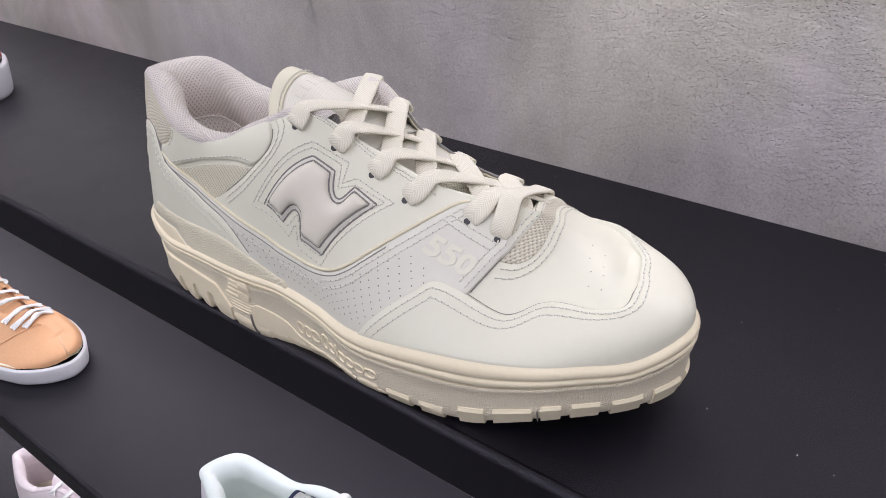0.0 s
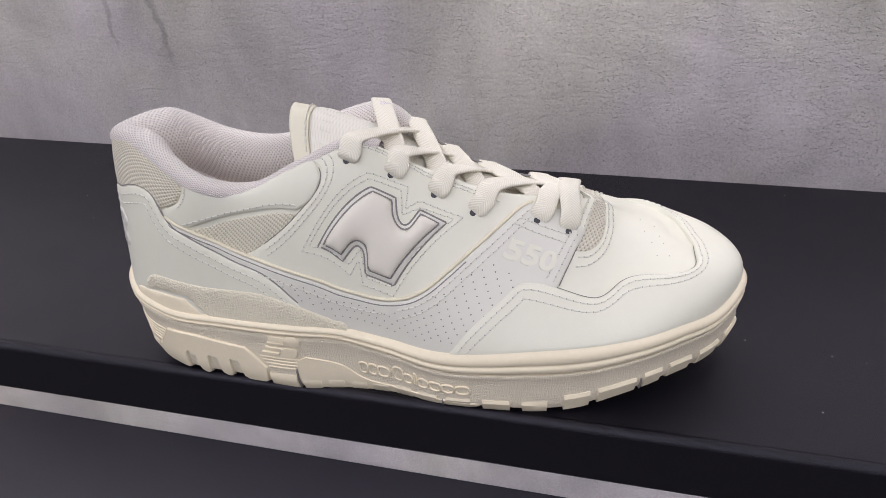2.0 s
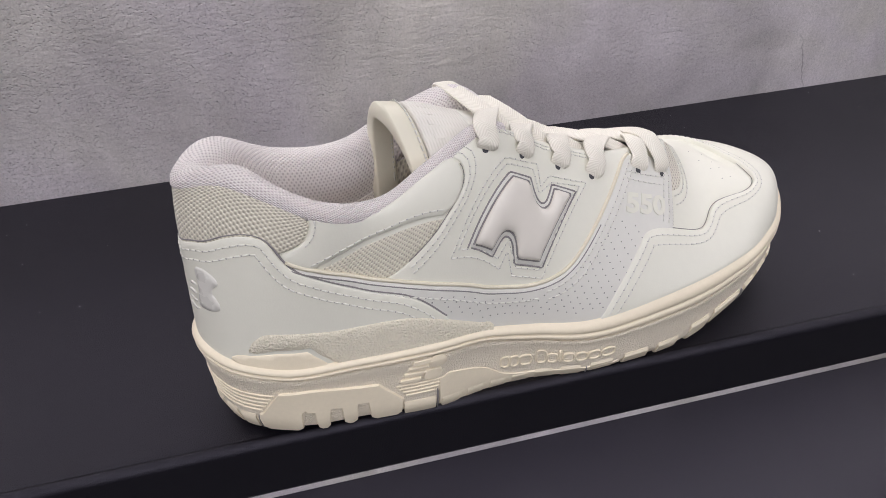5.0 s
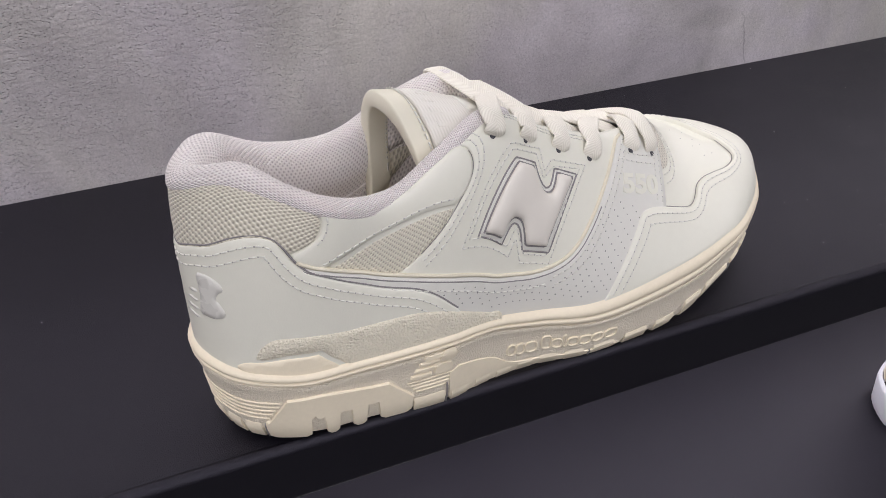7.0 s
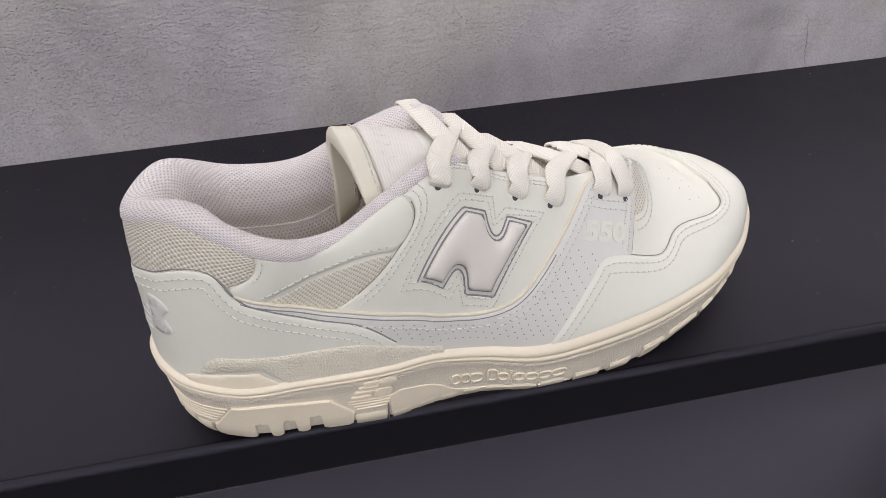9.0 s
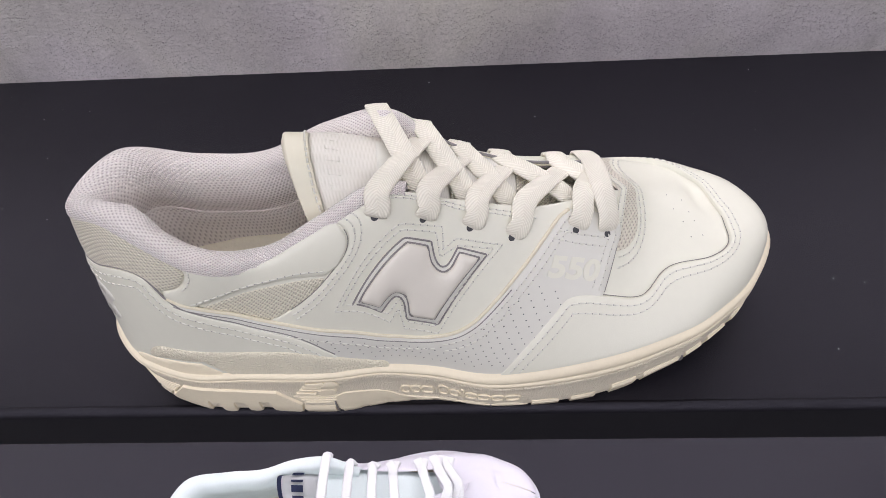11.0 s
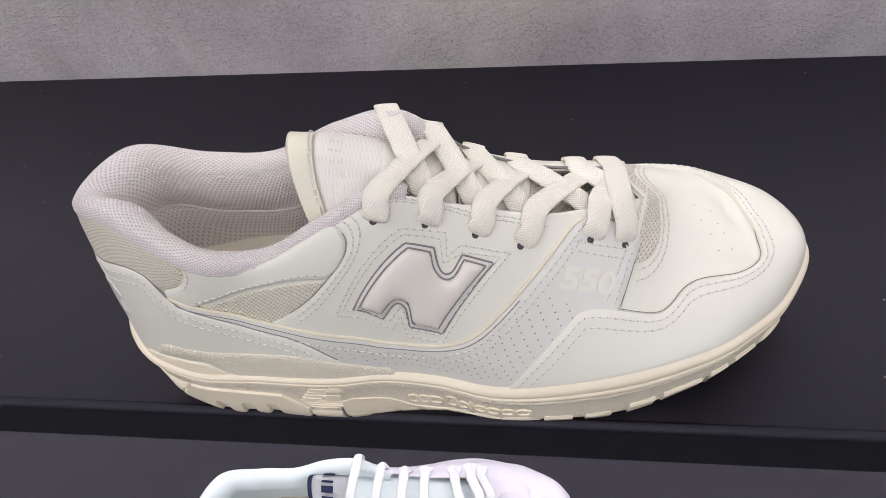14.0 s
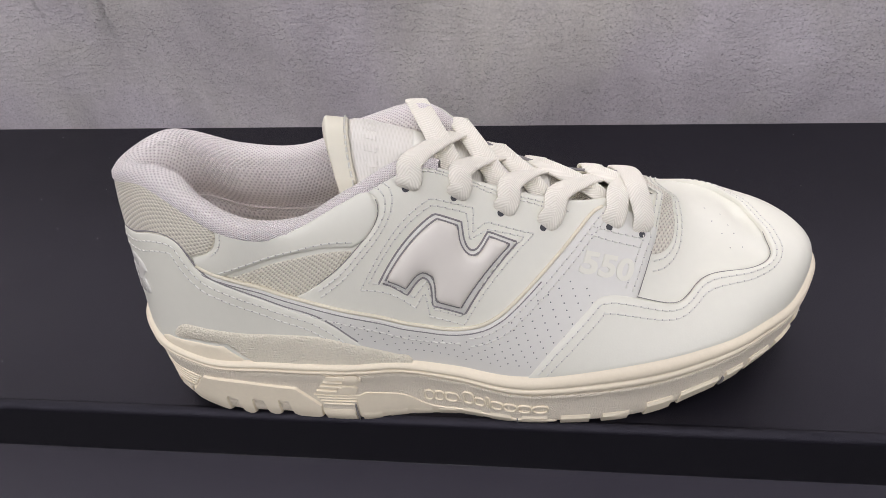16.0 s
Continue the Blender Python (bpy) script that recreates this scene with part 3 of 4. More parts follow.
def sheet(name, fn, us, vs, mat, parent, label="", uv_scale=(1, 1), closed_u=False):
    """A quad sheet over a function of two parameters."""
    a, b = np.meshgrid(us, vs, indexing="ij")
    pts = fn(a, b)
    bm = bmesh.new()
    rows = grid_into(bm, pts, closed_u)
    layer = bm.loops.layers.uv.new("UVMap")
    where = {v: (us[i] * uv_scale[0], vs[j] * uv_scale[1]) for i, row in enumerate(rows) for j, v in enumerate(row)}
    for f in bm.faces:
        for lp in f.loops:
            lp[layer].uv = where[lp.vert]
    bmesh.ops.recalc_face_normals(bm, faces=bm.faces[:])
    return part(name, bm, mat, parent, label)


# ---- the sneaker ----
shoe = tagged(new("sneaker"), "cream-white leather low-top sneaker with cream laces and rubber sole", "sneaker")
shoe.matrix_world = pose(-0.347, 0, SHELF)

# sole
sheet("midsole", sole_wall, np.linspace(0, 2, 321)[:-1], [0.10, 0.12, 0.2, 0.3, 0.4, 0.5, 0.6, 0.7, 0.76, 0.80, 0.83, 0.845, 0.852, 0.858, 0.862, 0.865], RUBBER_GRAIN, shoe, "cream midsole with stippled rubber walls", (0.33, 0.036), True)
sheet("sole_bead", sole_wall, np.linspace(0, 2, 321)[:-1], [0.8652, 0.868, 0.872, 0.878, 0.885, 0.90, 0.912, 0.917, 0.922, 0.926, 0.930, 0.937, 0.945, 0.96, 0.975, 0.985, 1.0, 1.04], RUBBER, shoe, "smooth rounded cream bead round the sole", (0.33, 0.036), True)


def sole_fill(w, lift):
    """Closes the sole across at one height."""
    a = sole_wall(np.linspace(0, 1, 90), w)
    b = sole_wall(2 - np.linspace(0, 1, 90), w)
    k = np.linspace(0, 1, 10)[None, :, None]
    pts = a[:, None] * (1 - k) + b[:, None] * k
    pts[..., 2] += lift
    return pts


bm = bmesh.new()
grid_into(bm, sole_fill(0.10, 0.0))
part("outsole_base", bm, RUBBER, shoe)
bm = bmesh.new()
k = np.linspace(0, 1, 14)[None, :, None]
ua = np.linspace(0.04, 0.55, 50)
grid_into(bm, (skin(ua, 0.22)[:, None] * (1 - k) + skin(2 - ua, 0.22)[:, None] * k) * (1, 1, 0) + np.array([0, 0, 0.049]) - np.array([0, 0, 0.05]) * np.clip((ua - 0.25), 0, 0.12)[:, None, None])
part("insole", bm, INSOLE, shoe, "cream padded insole")

# tread lugs round the edge, each a block of its own
def lug(u0, u1, w0, w1, out):
    us = np.linspace(u0, u1, 4)
    prof = [(w0, -0.006), (w0, out - 0.0006), (w0 + 0.03, out), (w1 - 0.05, out), (w1, out - 0.0008), (w1, -0.006)]
    p, n = rim(us)
    low = spline(TOE_SPRING, p[:, 0])[:, 0]
    ring = np.zeros((4, 6, 3))
    for j, (w, o) in enumerate(prof):
        q = sole_wall(us, w) + n * o
        q[:, 2] = low + (p[:, 2] - low) * w
        ring[:, j] = q
    bm = bmesh.new()
    vs = grid_into(bm, ring, False, True)
    bm.faces.new(vs[0][::-1])
    bm.faces.new(vs[-1])
    bmesh.ops.recalc_face_normals(bm, faces=bm.faces[:])
    ob = part("tread_lug", bm, RUBBER, shoe)
    ob.data.set_sharp_from_angle(angle=radians(35))
    return ob


for u0, wide, tall in [(0.010, 0.022, 0.26), (0.040, 0.020, 0.26), (0.067, 0.020, 0.26)] + [(0.272, 0.043, 0.24)] + [(0.325 + 0.0455 * i, 0.031, 0.22) for i in range(9)] + [(0.742, 0.034, 0.30), (0.788, 0.058, 0.30), (0.859, 0.026, 0.33), (0.896, 0.026, 0.33), (0.932, 0.026, 0.33), (0.968, 0.026, 0.33)] + [(1.004 + 0.036 * i, 0.026, 0.31) for i in range(10)] + [(1.36 + 0.040 * i, 0.028, 0.31) for i in range(16)]:
    lug(u0, u0 + wide, 0.0, tall, 0.0009 if u0 < 0.64 else 0.0012)

# smooth moulded plates on the sole's wall
HEEL_PLATE = [(0.0940, 0.0200, 1), (0.0920, 0.3000, 1), (0.0985, 0.3300, 1), (0.1214, 0.6591, 1), (0.1592, 0.6981), (0.2093, 0.6281), (0.2426, 0.6037, 1), (0.2712, 0.3232, 1), (0.2680, 0.0600, 1), (0.2295, 0.040, 1), (0.2275, 0.360, 1), (0.2135, 0.360, 1), (0.2115, 0.040, 1), (0.1950, 0.040, 1), (0.1930, 0.360, 1), (0.1790, 0.360, 1), (0.1770, 0.040, 1), (0.1620, 0.040, 1), (0.1600, 0.360, 1), (0.1455, 0.360, 1), (0.1435, 0.040, 1)]
panel("heel_plate", HEEL_PLATE, 0.0012, RUBBER, shoe, "smooth notched cream rubber plate", sole_wall, SOLE_METRIC, lip=0.00025)
panel("waist_plate", [(0.3205, 0.05, 1), (0.3210, 0.4894, 1), (0.3372, 0.5615, 1), (0.3750, 0.5124), (0.4091, 0.4404), (0.4386, 0.3058), (0.470, 0.24), (0.56, 0.20), (0.64, 0.16, 1), (0.64, 0.05, 1)], 0.0005, RUBBER, shoe, "smooth cream rubber plate", sole_wall, SOLE_METRIC, lip=0.00025)
# fine ribs round the heel and under the emblem
for w in (0.36, 0.42, 0.48, 0.54, 0.60):
    ends = np.linspace(0.0, 0.098 + (w - 0.36) * 0.07, 24)
    tube("heel_rib", lifted(sole_wall, ends, np.full(24, w), np.full(24, 0.0001)), 0.00045, RUBBER, shoe, sides=6)
for i in range(4):
    w = 0.50 - 0.050 * i
    ends = np.linspace(0.264 + 0.0035 * i, 0.333 - 0.006 * i, 12)
    tube("emblem_rib", lifted(sole_wall, ends, np.full(12, w), np.full(12, 0.0001)), 0.00045, RUBBER, shoe, sides=6)
# moulded emblem: slanted bars beside two rounded lobes
for i in range(4):
    w = 0.555 + 0.083 * i
    u0 = 0.267 + 0.0058 * i
    panel("sole_emblem_bar", [(u0, w, 1), (u0 + 0.028, w, 1), (u0 + 0.030, w + 0.045, 1), (u0 + 0.003, w + 0.045, 1)], 0.0010, RUBBER, shoe, "", sole_wall, SOLE_METRIC, lip=0.0002, grid=0.002, step=0.0012)
for w0, w1, u0 in ((0.555, 0.69, 0.298), (0.72, 0.855, 0.305)):
    panel("sole_emblem_lobe", [(u0, w0, 1), (u0 + 0.019, w0), (u0 + 0.028, (w0 + w1) / 2), (u0 + 0.023, w1), (u0 + 0.004, w1, 1)], 0.0011, RUBBER, shoe, "", sole_wall, SOLE_METRIC, lip=0.00025, grid=0.002, step=0.0012)
# raised rounded marks where the maker's wording stands on the sole
u0 = 0.4375
for i, wide in enumerate((0.0165, 0.0165, 0.0215, 0.0, 0.0165, 0.0165, 0.0045, 0.0165, 0.0165, 0.0155, 0.0165)):
    if wide:
        lo = 0.385
        tall = 0.26 if i in (4, 6) else 0.185
        a, b = u0 + 0.0008, u0 + wide - 0.0008
        loop = smooth_line([(a, lo + 0.03), (a, lo + tall - 0.03), ((a + b) / 2, lo + tall), (b, lo + tall - 0.03), (b, lo + 0.03), ((a + b) / 2, lo)], True, 0.0009, SOLE_METRIC)
        loop = np.vstack([loop, loop[:1]]) / SOLE_METRIC
        tube("sole_wording_mark", lifted(sole_wall, loop[:, 0], loop[:, 1], np.full(len(loop), 0.0002)), 0.00050, RUBBER, shoe, sides=6)
    u0 += wide + (0.0030 if wide else 0.0075)
# narrow slots between the parts of the outsole, shade painted as raised strips
for u0, w1 in ((0.0905, 0.27), (0.3165, 0.36), (0.5910, 0.20), (0.8528, 0.34)):
    panel("sole_slot_shade", [(u0, 0.02, 1), (u0, w1, 1), (u0 + 0.0028, w1, 1), (u0 + 0.0028, 0.02, 1)], 0.0010, EDGE_AND_SHADE, shoe, "", sole_wall, SOLE_METRIC, lip=0.0003, grid=0.002, step=0.0012)

# upper: the base leather, closed over the toe
vamp_u, vamp_v = np.linspace(0.70, 0.999, 70), np.concatenate([np.linspace(-0.03, 1, 40), np.linspace(1.03, 1.17, 6), np.linspace(1.2, 2.2, 40)])
va, vb = np.meshgrid(vamp_u, vamp_v, indexing="ij")
vamp_pts = over(va, vb)
ease = np.clip(1.4 - 1.4 * np.abs(vb - 1.1) / 0.62, 0, 1) * np.clip((va - 0.72) / 0.06, 0, 1)
for _ in range(30):
    mean = vamp_pts.copy()
    mean[1:-1, 1:-1] = (vamp_pts[2:, 1:-1] + vamp_pts[:-2, 1:-1] + vamp_pts[1:-1, 2:] + vamp_pts[1:-1, :-2]) / 4
    mean[-1, 1:-1] = (vamp_pts[-2, 1:-1] + vamp_pts[-2, ::-1][1:-1] + vamp_pts[-1, 2:] + vamp_pts[-1, :-2]) / 4
    vamp_pts += (mean - vamp_pts) * (ease * 0.8)[..., None]


def vamp_face(u, v):
    """The eased vamp at any (u, v) between its grid points."""
    u, v = np.broadcast_arrays(np.asarray(u, float), np.asarray(v, float))
    i, j = np.interp(u, vamp_u, np.arange(len(vamp_u))), np.interp(v, vamp_v, np.arange(len(vamp_v)))
    i0, j0 = np.minimum(i.astype(int), len(vamp_u) - 2), np.minimum(j.astype(int), len(vamp_v) - 2)
    a, b = (i - i0)[..., None], (j - j0)[..., None]
    return (vamp_pts[i0, j0] * (1 - a) + vamp_pts[i0 + 1, j0] * a) * (1 - b) + (vamp_pts[i0, j0 + 1] * (1 - a) + vamp_pts[i0 + 1, j0 + 1] * a) * b


sheet("vamp", lambda a, b: vamp_pts, vamp_u, vamp_v, LEATHER, shoe, "white leather vamp with small vent holes", METRIC)
sheet("lateral_quarter", skin, np.linspace(0.0, 0.71, 150), np.linspace(-0.03, 1, 40), LEATHER, shoe, "", METRIC)
sheet("medial_quarter", skin, np.linspace(1.29, 2.0, 150), np.linspace(-0.03, 1, 40), LEATHER, shoe, "", METRIC)

HEEL_MESH = [(-0.15, 1.02, 1), (-0.08, 1.02), (0.0, 1.02), (0.08, 1.02), (0.118, 1.02, 1), (0.1243, 0.9586), (0.1346, 0.8860), (0.1396, 0.8431), (0.1389, 0.7491), (0.1285, 0.7000), (0.1169, 0.6663, 1), (0.1047, 0.63), (0.0745, 0.584), (-0.0060, 0.50), (-0.0765, 0.525), (-0.1268, 0.577, 1)]
panel("heel_collar_mesh", HEEL_MESH, 0.0006, MESH, shoe, "beige woven mesh heel panel", puff=0.0010, puff_width=0.012, grid=0.003)
VENT = [(0.1607, 0.5955, 1), (0.1913, 0.6295), (0.2277, 0.6645), (0.2695, 0.6464), (0.3114, 0.5982), (0.3406, 0.5518, 1), (0.3193, 0.4981), (0.2952, 0.4636), (0.2713, 0.4338), (0.2518, 0.4264, 1), (0.2300, 0.4200), (0.1800, 0.5000)]
panel("side_vent_mesh", VENT, 0.0003, MESH, shoe, "beige woven mesh vent")
COLLAR_PANEL = [(0.1189, 0.6664, 1), (0.1253, 0.6352, 1), (0.1569, 0.6074, 1), (0.1905, 0.6618), (0.2268, 0.6992), (0.2695, 0.6768), (0.3117, 0.6205), (0.3368, 0.5691, 1), (0.3545, 0.5750), (0.3665, 0.6180), (0.3691, 0.6873), (0.3605, 0.7938), (0.3450, 1.0000, 1), (0.28, 1.0), (0.20, 1.0), (0.1250, 1.0, 1), (0.1251, 0.9694), (0.1380, 0.8647), (0.1413, 0.7767), (0.1344, 0.7228)]
panel("collar_panel", COLLAR_PANEL, 0.0008, LEATHER, shoe, "soft creased white leather collar panel", puff=0.0008, puff_width=0.010)
EYESTAY = [(0.2565, 0.4246, 1), (0.2879, 0.4577), (0.3197, 0.5046), (0.3507, 0.5696), (0.3631, 0.6030), (0.3700, 0.6539), (0.3677, 0.7349), (0.3580, 0.8356), (0.3400, 0.99, 1), (0.38, 0.99), (0.42, 1.0), (0.50, 1.0), (0.58, 1.0), (0.65, 1.0, 1), (0.6400, 0.80), (0.6100, 0.56), (0.5800, 0.35), (0.5450, 0.20), (0.5000, 0.12), (0.4400, 0.10), (0.3800, 0.14), (0.3100, 0.26)]
panel("eyestay", EYESTAY, 0.0008, LEATHER, shoe, "smooth white leather eyestay panel")
SIDE = [(0.1259, 0.6394, 1), (0.1433, 0.6213), (0.1644, 0.5994), (0.2017, 0.5383), (0.2531, 0.4312), (0.3168, 0.3020), (0.4005, 0.1652), (0.4570, 0.1468), (0.5030, 0.1708), (0.5359, 0.2304), (0.5599, 0.3118), (0.5788, 0.4119), (0.5970, 0.5271), (0.6131, 0.6466), (0.6239, 0.7506), (0.6323, 0.8435), (0.6408, 0.8804), (0.6600, 0.8500), (0.6800, 0.8000), (0.6988, 0.7478), (0.7137, 0.7197), (0.7177, 0.6782), (0.7151, 0.6163), (0.7121, 0.5250), (0.7086, 0.4362, 1), (0.6850, 0.3200), (0.6524, 0.155), (0.64, -0.03, 1), (0.30, -0.03, 1), (0.2940, 0.128), (0.2356, 0.300), (0.1772, 0.470), (0.1370, 0.590)]
panel("side_panel", SIDE, 0.0014, SILVER_LEATHER, shoe, "pale leather side panel with rows of pinholes")
MUDGUARD = [(0.600, -0.03, 1), (0.6094, 0.0600), (0.6196, 0.1585), (0.6373, 0.2906), (0.6538, 0.3967), (0.6599, 0.4357), (0.6677, 0.4493), (0.6830, 0.4498), (0.7081, 0.4316), (0.7548, 0.3941), (0.7730, 0.3934), (0.7868, 0.4201), (0.8051, 0.4757), (0.8317, 0.5098), (0.8723, 0.5232), (0.9112, 0.5157), (0.9309, 0.5303), (0.9432, 0.5703), (0.9586, 0.7028), (0.9961, 0.8766), (1.0750, 0.9000), (1.1300, 0.7800), (1.1800, 0.6200), (1.2363, 0.525), (1.2967, 0.465), (1.3792, 0.274), (1.42, -0.03, 1)]
panel("toe_guard", MUDGUARD, 0.0019, LEATHER, shoe, "white leather toe guard with a stepped edge")
COUNTER = [(-0.29, -0.03, 1), (-0.2677, 0.208), (-0.1751, 0.445), (-0.1248, 0.571), (-0.0986, 0.630), (-0.0583, 0.590), (-0.0060, 0.575), (0.0094, 0.5734), (0.0285, 0.5973), (0.0495, 0.6147), (0.0888, 0.7033), (0.1029, 0.7128), (0.1123, 0.6876), (0.1247, 0.6426), (0.1409, 0.6049), (0.1655, 0.5663), (0.2029, 0.4869), (0.2420, 0.3987), (0.2828, 0.3102), (0.3075, 0.2354), (0.3286, 0.1585), (0.3411, 0.1142), (0.360, -0.03, 1)]
panel("heel_counter", COUNTER, 0.0019, LEATHER, shoe, "smooth white leather heel counter")
panel("medial_eyestay", [(1.28, 1.0, 1), (1.2745, 0.505), (1.3591, 0.340), (1.5000, 0.386), (1.62, 0.50), (1.66, 0.75), (1.665, 1.0, 1), (1.55, 1.0), (1.40, 1.0)], 0.0014, LEATHER, shoe)
panel("vamp_vent_mesh", [(0.7120, 0.600, 1), (0.7246, 0.602), (0.7387, 0.6145), (0.7514, 0.665), (0.7530, 0.752), (0.7430, 0.870), (0.7380, 1.10), (0.7430, 1.32), (0.7520, 1.45), (0.7450, 1.56), (0.7250, 1.61), (0.7100, 1.60, 1), (0.7100, 1.10), (0.7100, 0.80)], 0.0004, MESH_OPEN, shoe, "open cream mesh toe vent", vamp_face)
panel("cross_strip", [(0.7020, 0.55, 1), (0.7165, 0.620), (0.7190, 0.711), (0.7173, 0.840), (0.7160, 1.10), (0.7173, 1.36), (0.7190, 1.49), (0.7020, 1.60, 1), (0.7020, 1.10)], 0.0010, LEATHER, shoe, "white leather strip across the throat", vamp_face)
WEDGE = [(0.0939, 0.2076), (0.1005, 0.2786), (0.1151, 0.3273), (0.1523, 0.3318), (0.2028, 0.2764), (0.2556, 0.2354), (0.2845, 0.2066), (0.3206, 0.1502), (0.3599, 0.0811), (0.3958, 0.0387), (0.4237, 0.0187), (0.420, -0.04, 1), (0.200, -0.04, 1), (0.1861, 0.0919, 1), (0.1637, 0.2243, 1), (0.1283, 0.2293), (0.0963, 0.1806)]
panel("heel_wedge", WEDGE, 0.0026, GRAINED, shoe, "grained beige rubber heel wedge", lip=0.0012)
panel("heel_wedge_strip", [(0.0834, 0.1512), (0.0956, 0.1691), (0.1276, 0.2157), (0.1619, 0.2125, 1), (0.1829, 0.0809), (0.190, -0.03, 1), (0.10, -0.04, 1), (0.0745, 0.075)], 0.0024, RUBBER, shoe, "smooth cream strip below the wedge", lip=0.0006)

# cream cut edge on side panel; cords paint shade there, on guard and counter
side_edge = smooth_line(SIDE[:17])
def edge_cord(name, line, shift, height, radius, mat, surf=skin):
    q = offset_line(line, shift)
    p, _ = even(q, 0.0015, surf, METRIC, height)
    tube(name, p, radius, mat, shoe, sides=6)
edge_cord("cream_cut_edge", side_edge, 0.0004, 0.0010, 0.0008, CREAM_EDGE)
edge_cord("gap_shade", smooth_line(SIDE[:13]), -0.0014, 0.0013, 0.0003, EDGE_AND_SHADE)
edge_cord("gap_shade", smooth_line(MUDGUARD[1:20]), 0.0002, 0.0004, 0.00016, EDGE_AND_SHADE)
edge_cord("gap_shade", smooth_line(COUNTER[5:22]), 0.0003, 0.0012, 0.0004, EDGE_AND_SHADE)
edge_cord("gap_shade", smooth_line(SIDE[19:25]), 0.0002, 0.0004, 0.0002, EDGE_AND_SHADE)
edge_cord("gap_shade", smooth_line(EYESTAY[1:8]), 0.0001, 0.0005, 0.00016, EDGE_AND_SHADE)
for shift, mat in ((0.0, EDGE_AND_SHADE), (0.0012, CREAM_EDGE), (0.0024, EDGE_AND_SHADE)):
    us = np.linspace(1.29, 1.535, 60)
    p = skin(us, 0.995)
    p[:, 2] += shift + 0.0006
    tube("layered_cut_edge", p, 0.00065, mat, shoe, sides=6)

# stitching
def double(line, a, b):
    return [offset_line(line, a), offset_line(line, b)]
seam("toe_guard_stitching", double(smooth_line(MUDGUARD[1:24]), -0.0026, -0.0058), 0.0020, THREAD, shoe)
seam("counter_stitching", double(smooth_line(COUNTER[2:22]), -0.0026, -0.0054), 0.0020, THREAD, shoe)
seam("side_panel_stitching", double(side_edge[60:], -0.0030, -0.0056) + [offset_line(side_edge[:60], -0.0042)], 0.0015, THREAD, shoe)
seam("eyestay_stitching", double(smooth_line(EYESTAY[1:9]), -0.0026, -0.0052), 0.0009, THREAD, shoe)
seam("collar_stitching", [offset_line(smooth_line(COLLAR_PANEL[2:8]), 0.0022), offset_line(smooth_line(COLLAR_PANEL[16:]), 0.0018)], 0.0014, THREAD, shoe)
seam("strap_stitching", double(smooth_line(SIDE[20:25]), -0.0028, -0.0058) + double(smooth_line([(0.6300, 0.720), (0.6620, 0.668), (0.7030, 0.624)]), 0.0, 0.0028), 0.0015, THREAD, shoe)
seam("throat_stitching", double(smooth_line([(0.4047, 0.945), (0.4551, 0.940), (0.4891, 0.9406), (0.5087, 0.9127), (0.5334, 0.9055), (0.5565, 0.9147), (0.5804, 0.8971), (0.6060, 0.8509)]), 0.0, -0.0026), 0.0009, THREAD, shoe)
seam("vent_stitching", double(smooth_line([(0.7230, 0.575), (0.7420, 0.590), (0.7570, 0.650), (0.7590, 0.755), (0.7500, 0.880), (0.7450, 1.10), (0.7500, 1.31), (0.7580, 1.44)]), 0.0, -0.0032), 0.0003, THREAD, shoe, vamp_face)
seam("cross_strip_stitching", double(smooth_line([(0.7165, 0.700), (0.7150, 0.840), (0.7140, 1.10), (0.7150, 1.36)]), 0.0006, 0.0030), 0.0011, THREAD, shoe, vamp_face)
BADGE = [(0.3489, 0.3535), (0.4374, 0.7091), (0.4956, 0.7406), (0.5037, 0.6103), (0.5171, 0.6840), (0.5745, 0.6963), (0.5128, 0.2023), (0.4590, 0.1930), (0.4487, 0.2906), (0.4345, 0.2183)]


def outset(poly, off):
    """The corners of a closed outline moved outwards by off metres, with mitred corners."""
    q = np.array(poly) * METRIC
    out = []
    for i in range(len(q)):
        a, b = q[i] - q[i - 1], q[(i + 1) % len(q)] - q[i]
        na, nb = np.array([-a[1], a[0]]) / np.hypot(*a), np.array([-b[1], b[0]]) / np.hypot(*b)
        m = na + nb
        out.append((q[i] + m * off / max(0.75, 0.5 * float(m @ m))) / METRIC)
    return [tuple(r) for r in out]


badge_rows = [smooth_line([(*q, 1) for q in row], True) for row in (BADGE, outset(BADGE, -0.0026))]
seam("badge_stitching", [np.vstack([row, row[:1]]) for row in badge_rows], 0.0009, THREAD, shoe)

# padded side badge on its bevelled backing
OUTER = [(0.3769, 0.3455, 1), (0.4473, 0.6363, 1), (0.4856, 0.6452, 1), (0.4950, 0.5650), (0.5052, 0.5278), (0.5139, 0.5462), (0.5215, 0.6389, 1), (0.5592, 0.6368, 1), (0.5123, 0.2509, 1), (0.4623, 0.2414, 1), (0.4568, 0.3271), (0.4472, 0.3489), (0.4386, 0.3377), (0.4207, 0.2704, 1)]
INNER = [(0.3864, 0.3464, 1), (0.4515, 0.6172, 1), (0.4815, 0.6205, 1), (0.4898, 0.5476), (0.5051, 0.5066), (0.5167, 0.5281), (0.5244, 0.6180, 1), (0.5510, 0.6161, 1), (0.5055, 0.2744, 1), (0.4673, 0.2662, 1), (0.4610, 0.3507), (0.4487, 0.3724), (0.4359, 0.3614), (0.4178, 0.2998, 1)]
panel("badge_backing", OUTER, 0.0012, SILVER_LEATHER, shoe, "white bevelled badge backing", lip=0.0006)
panel("side_badge", INNER, 0.0018, BADGE_SKIN, shoe, "padded warm-white side badge", puff=0.0020, puff_width=0.007, grid=0.002, lip=0.0006)
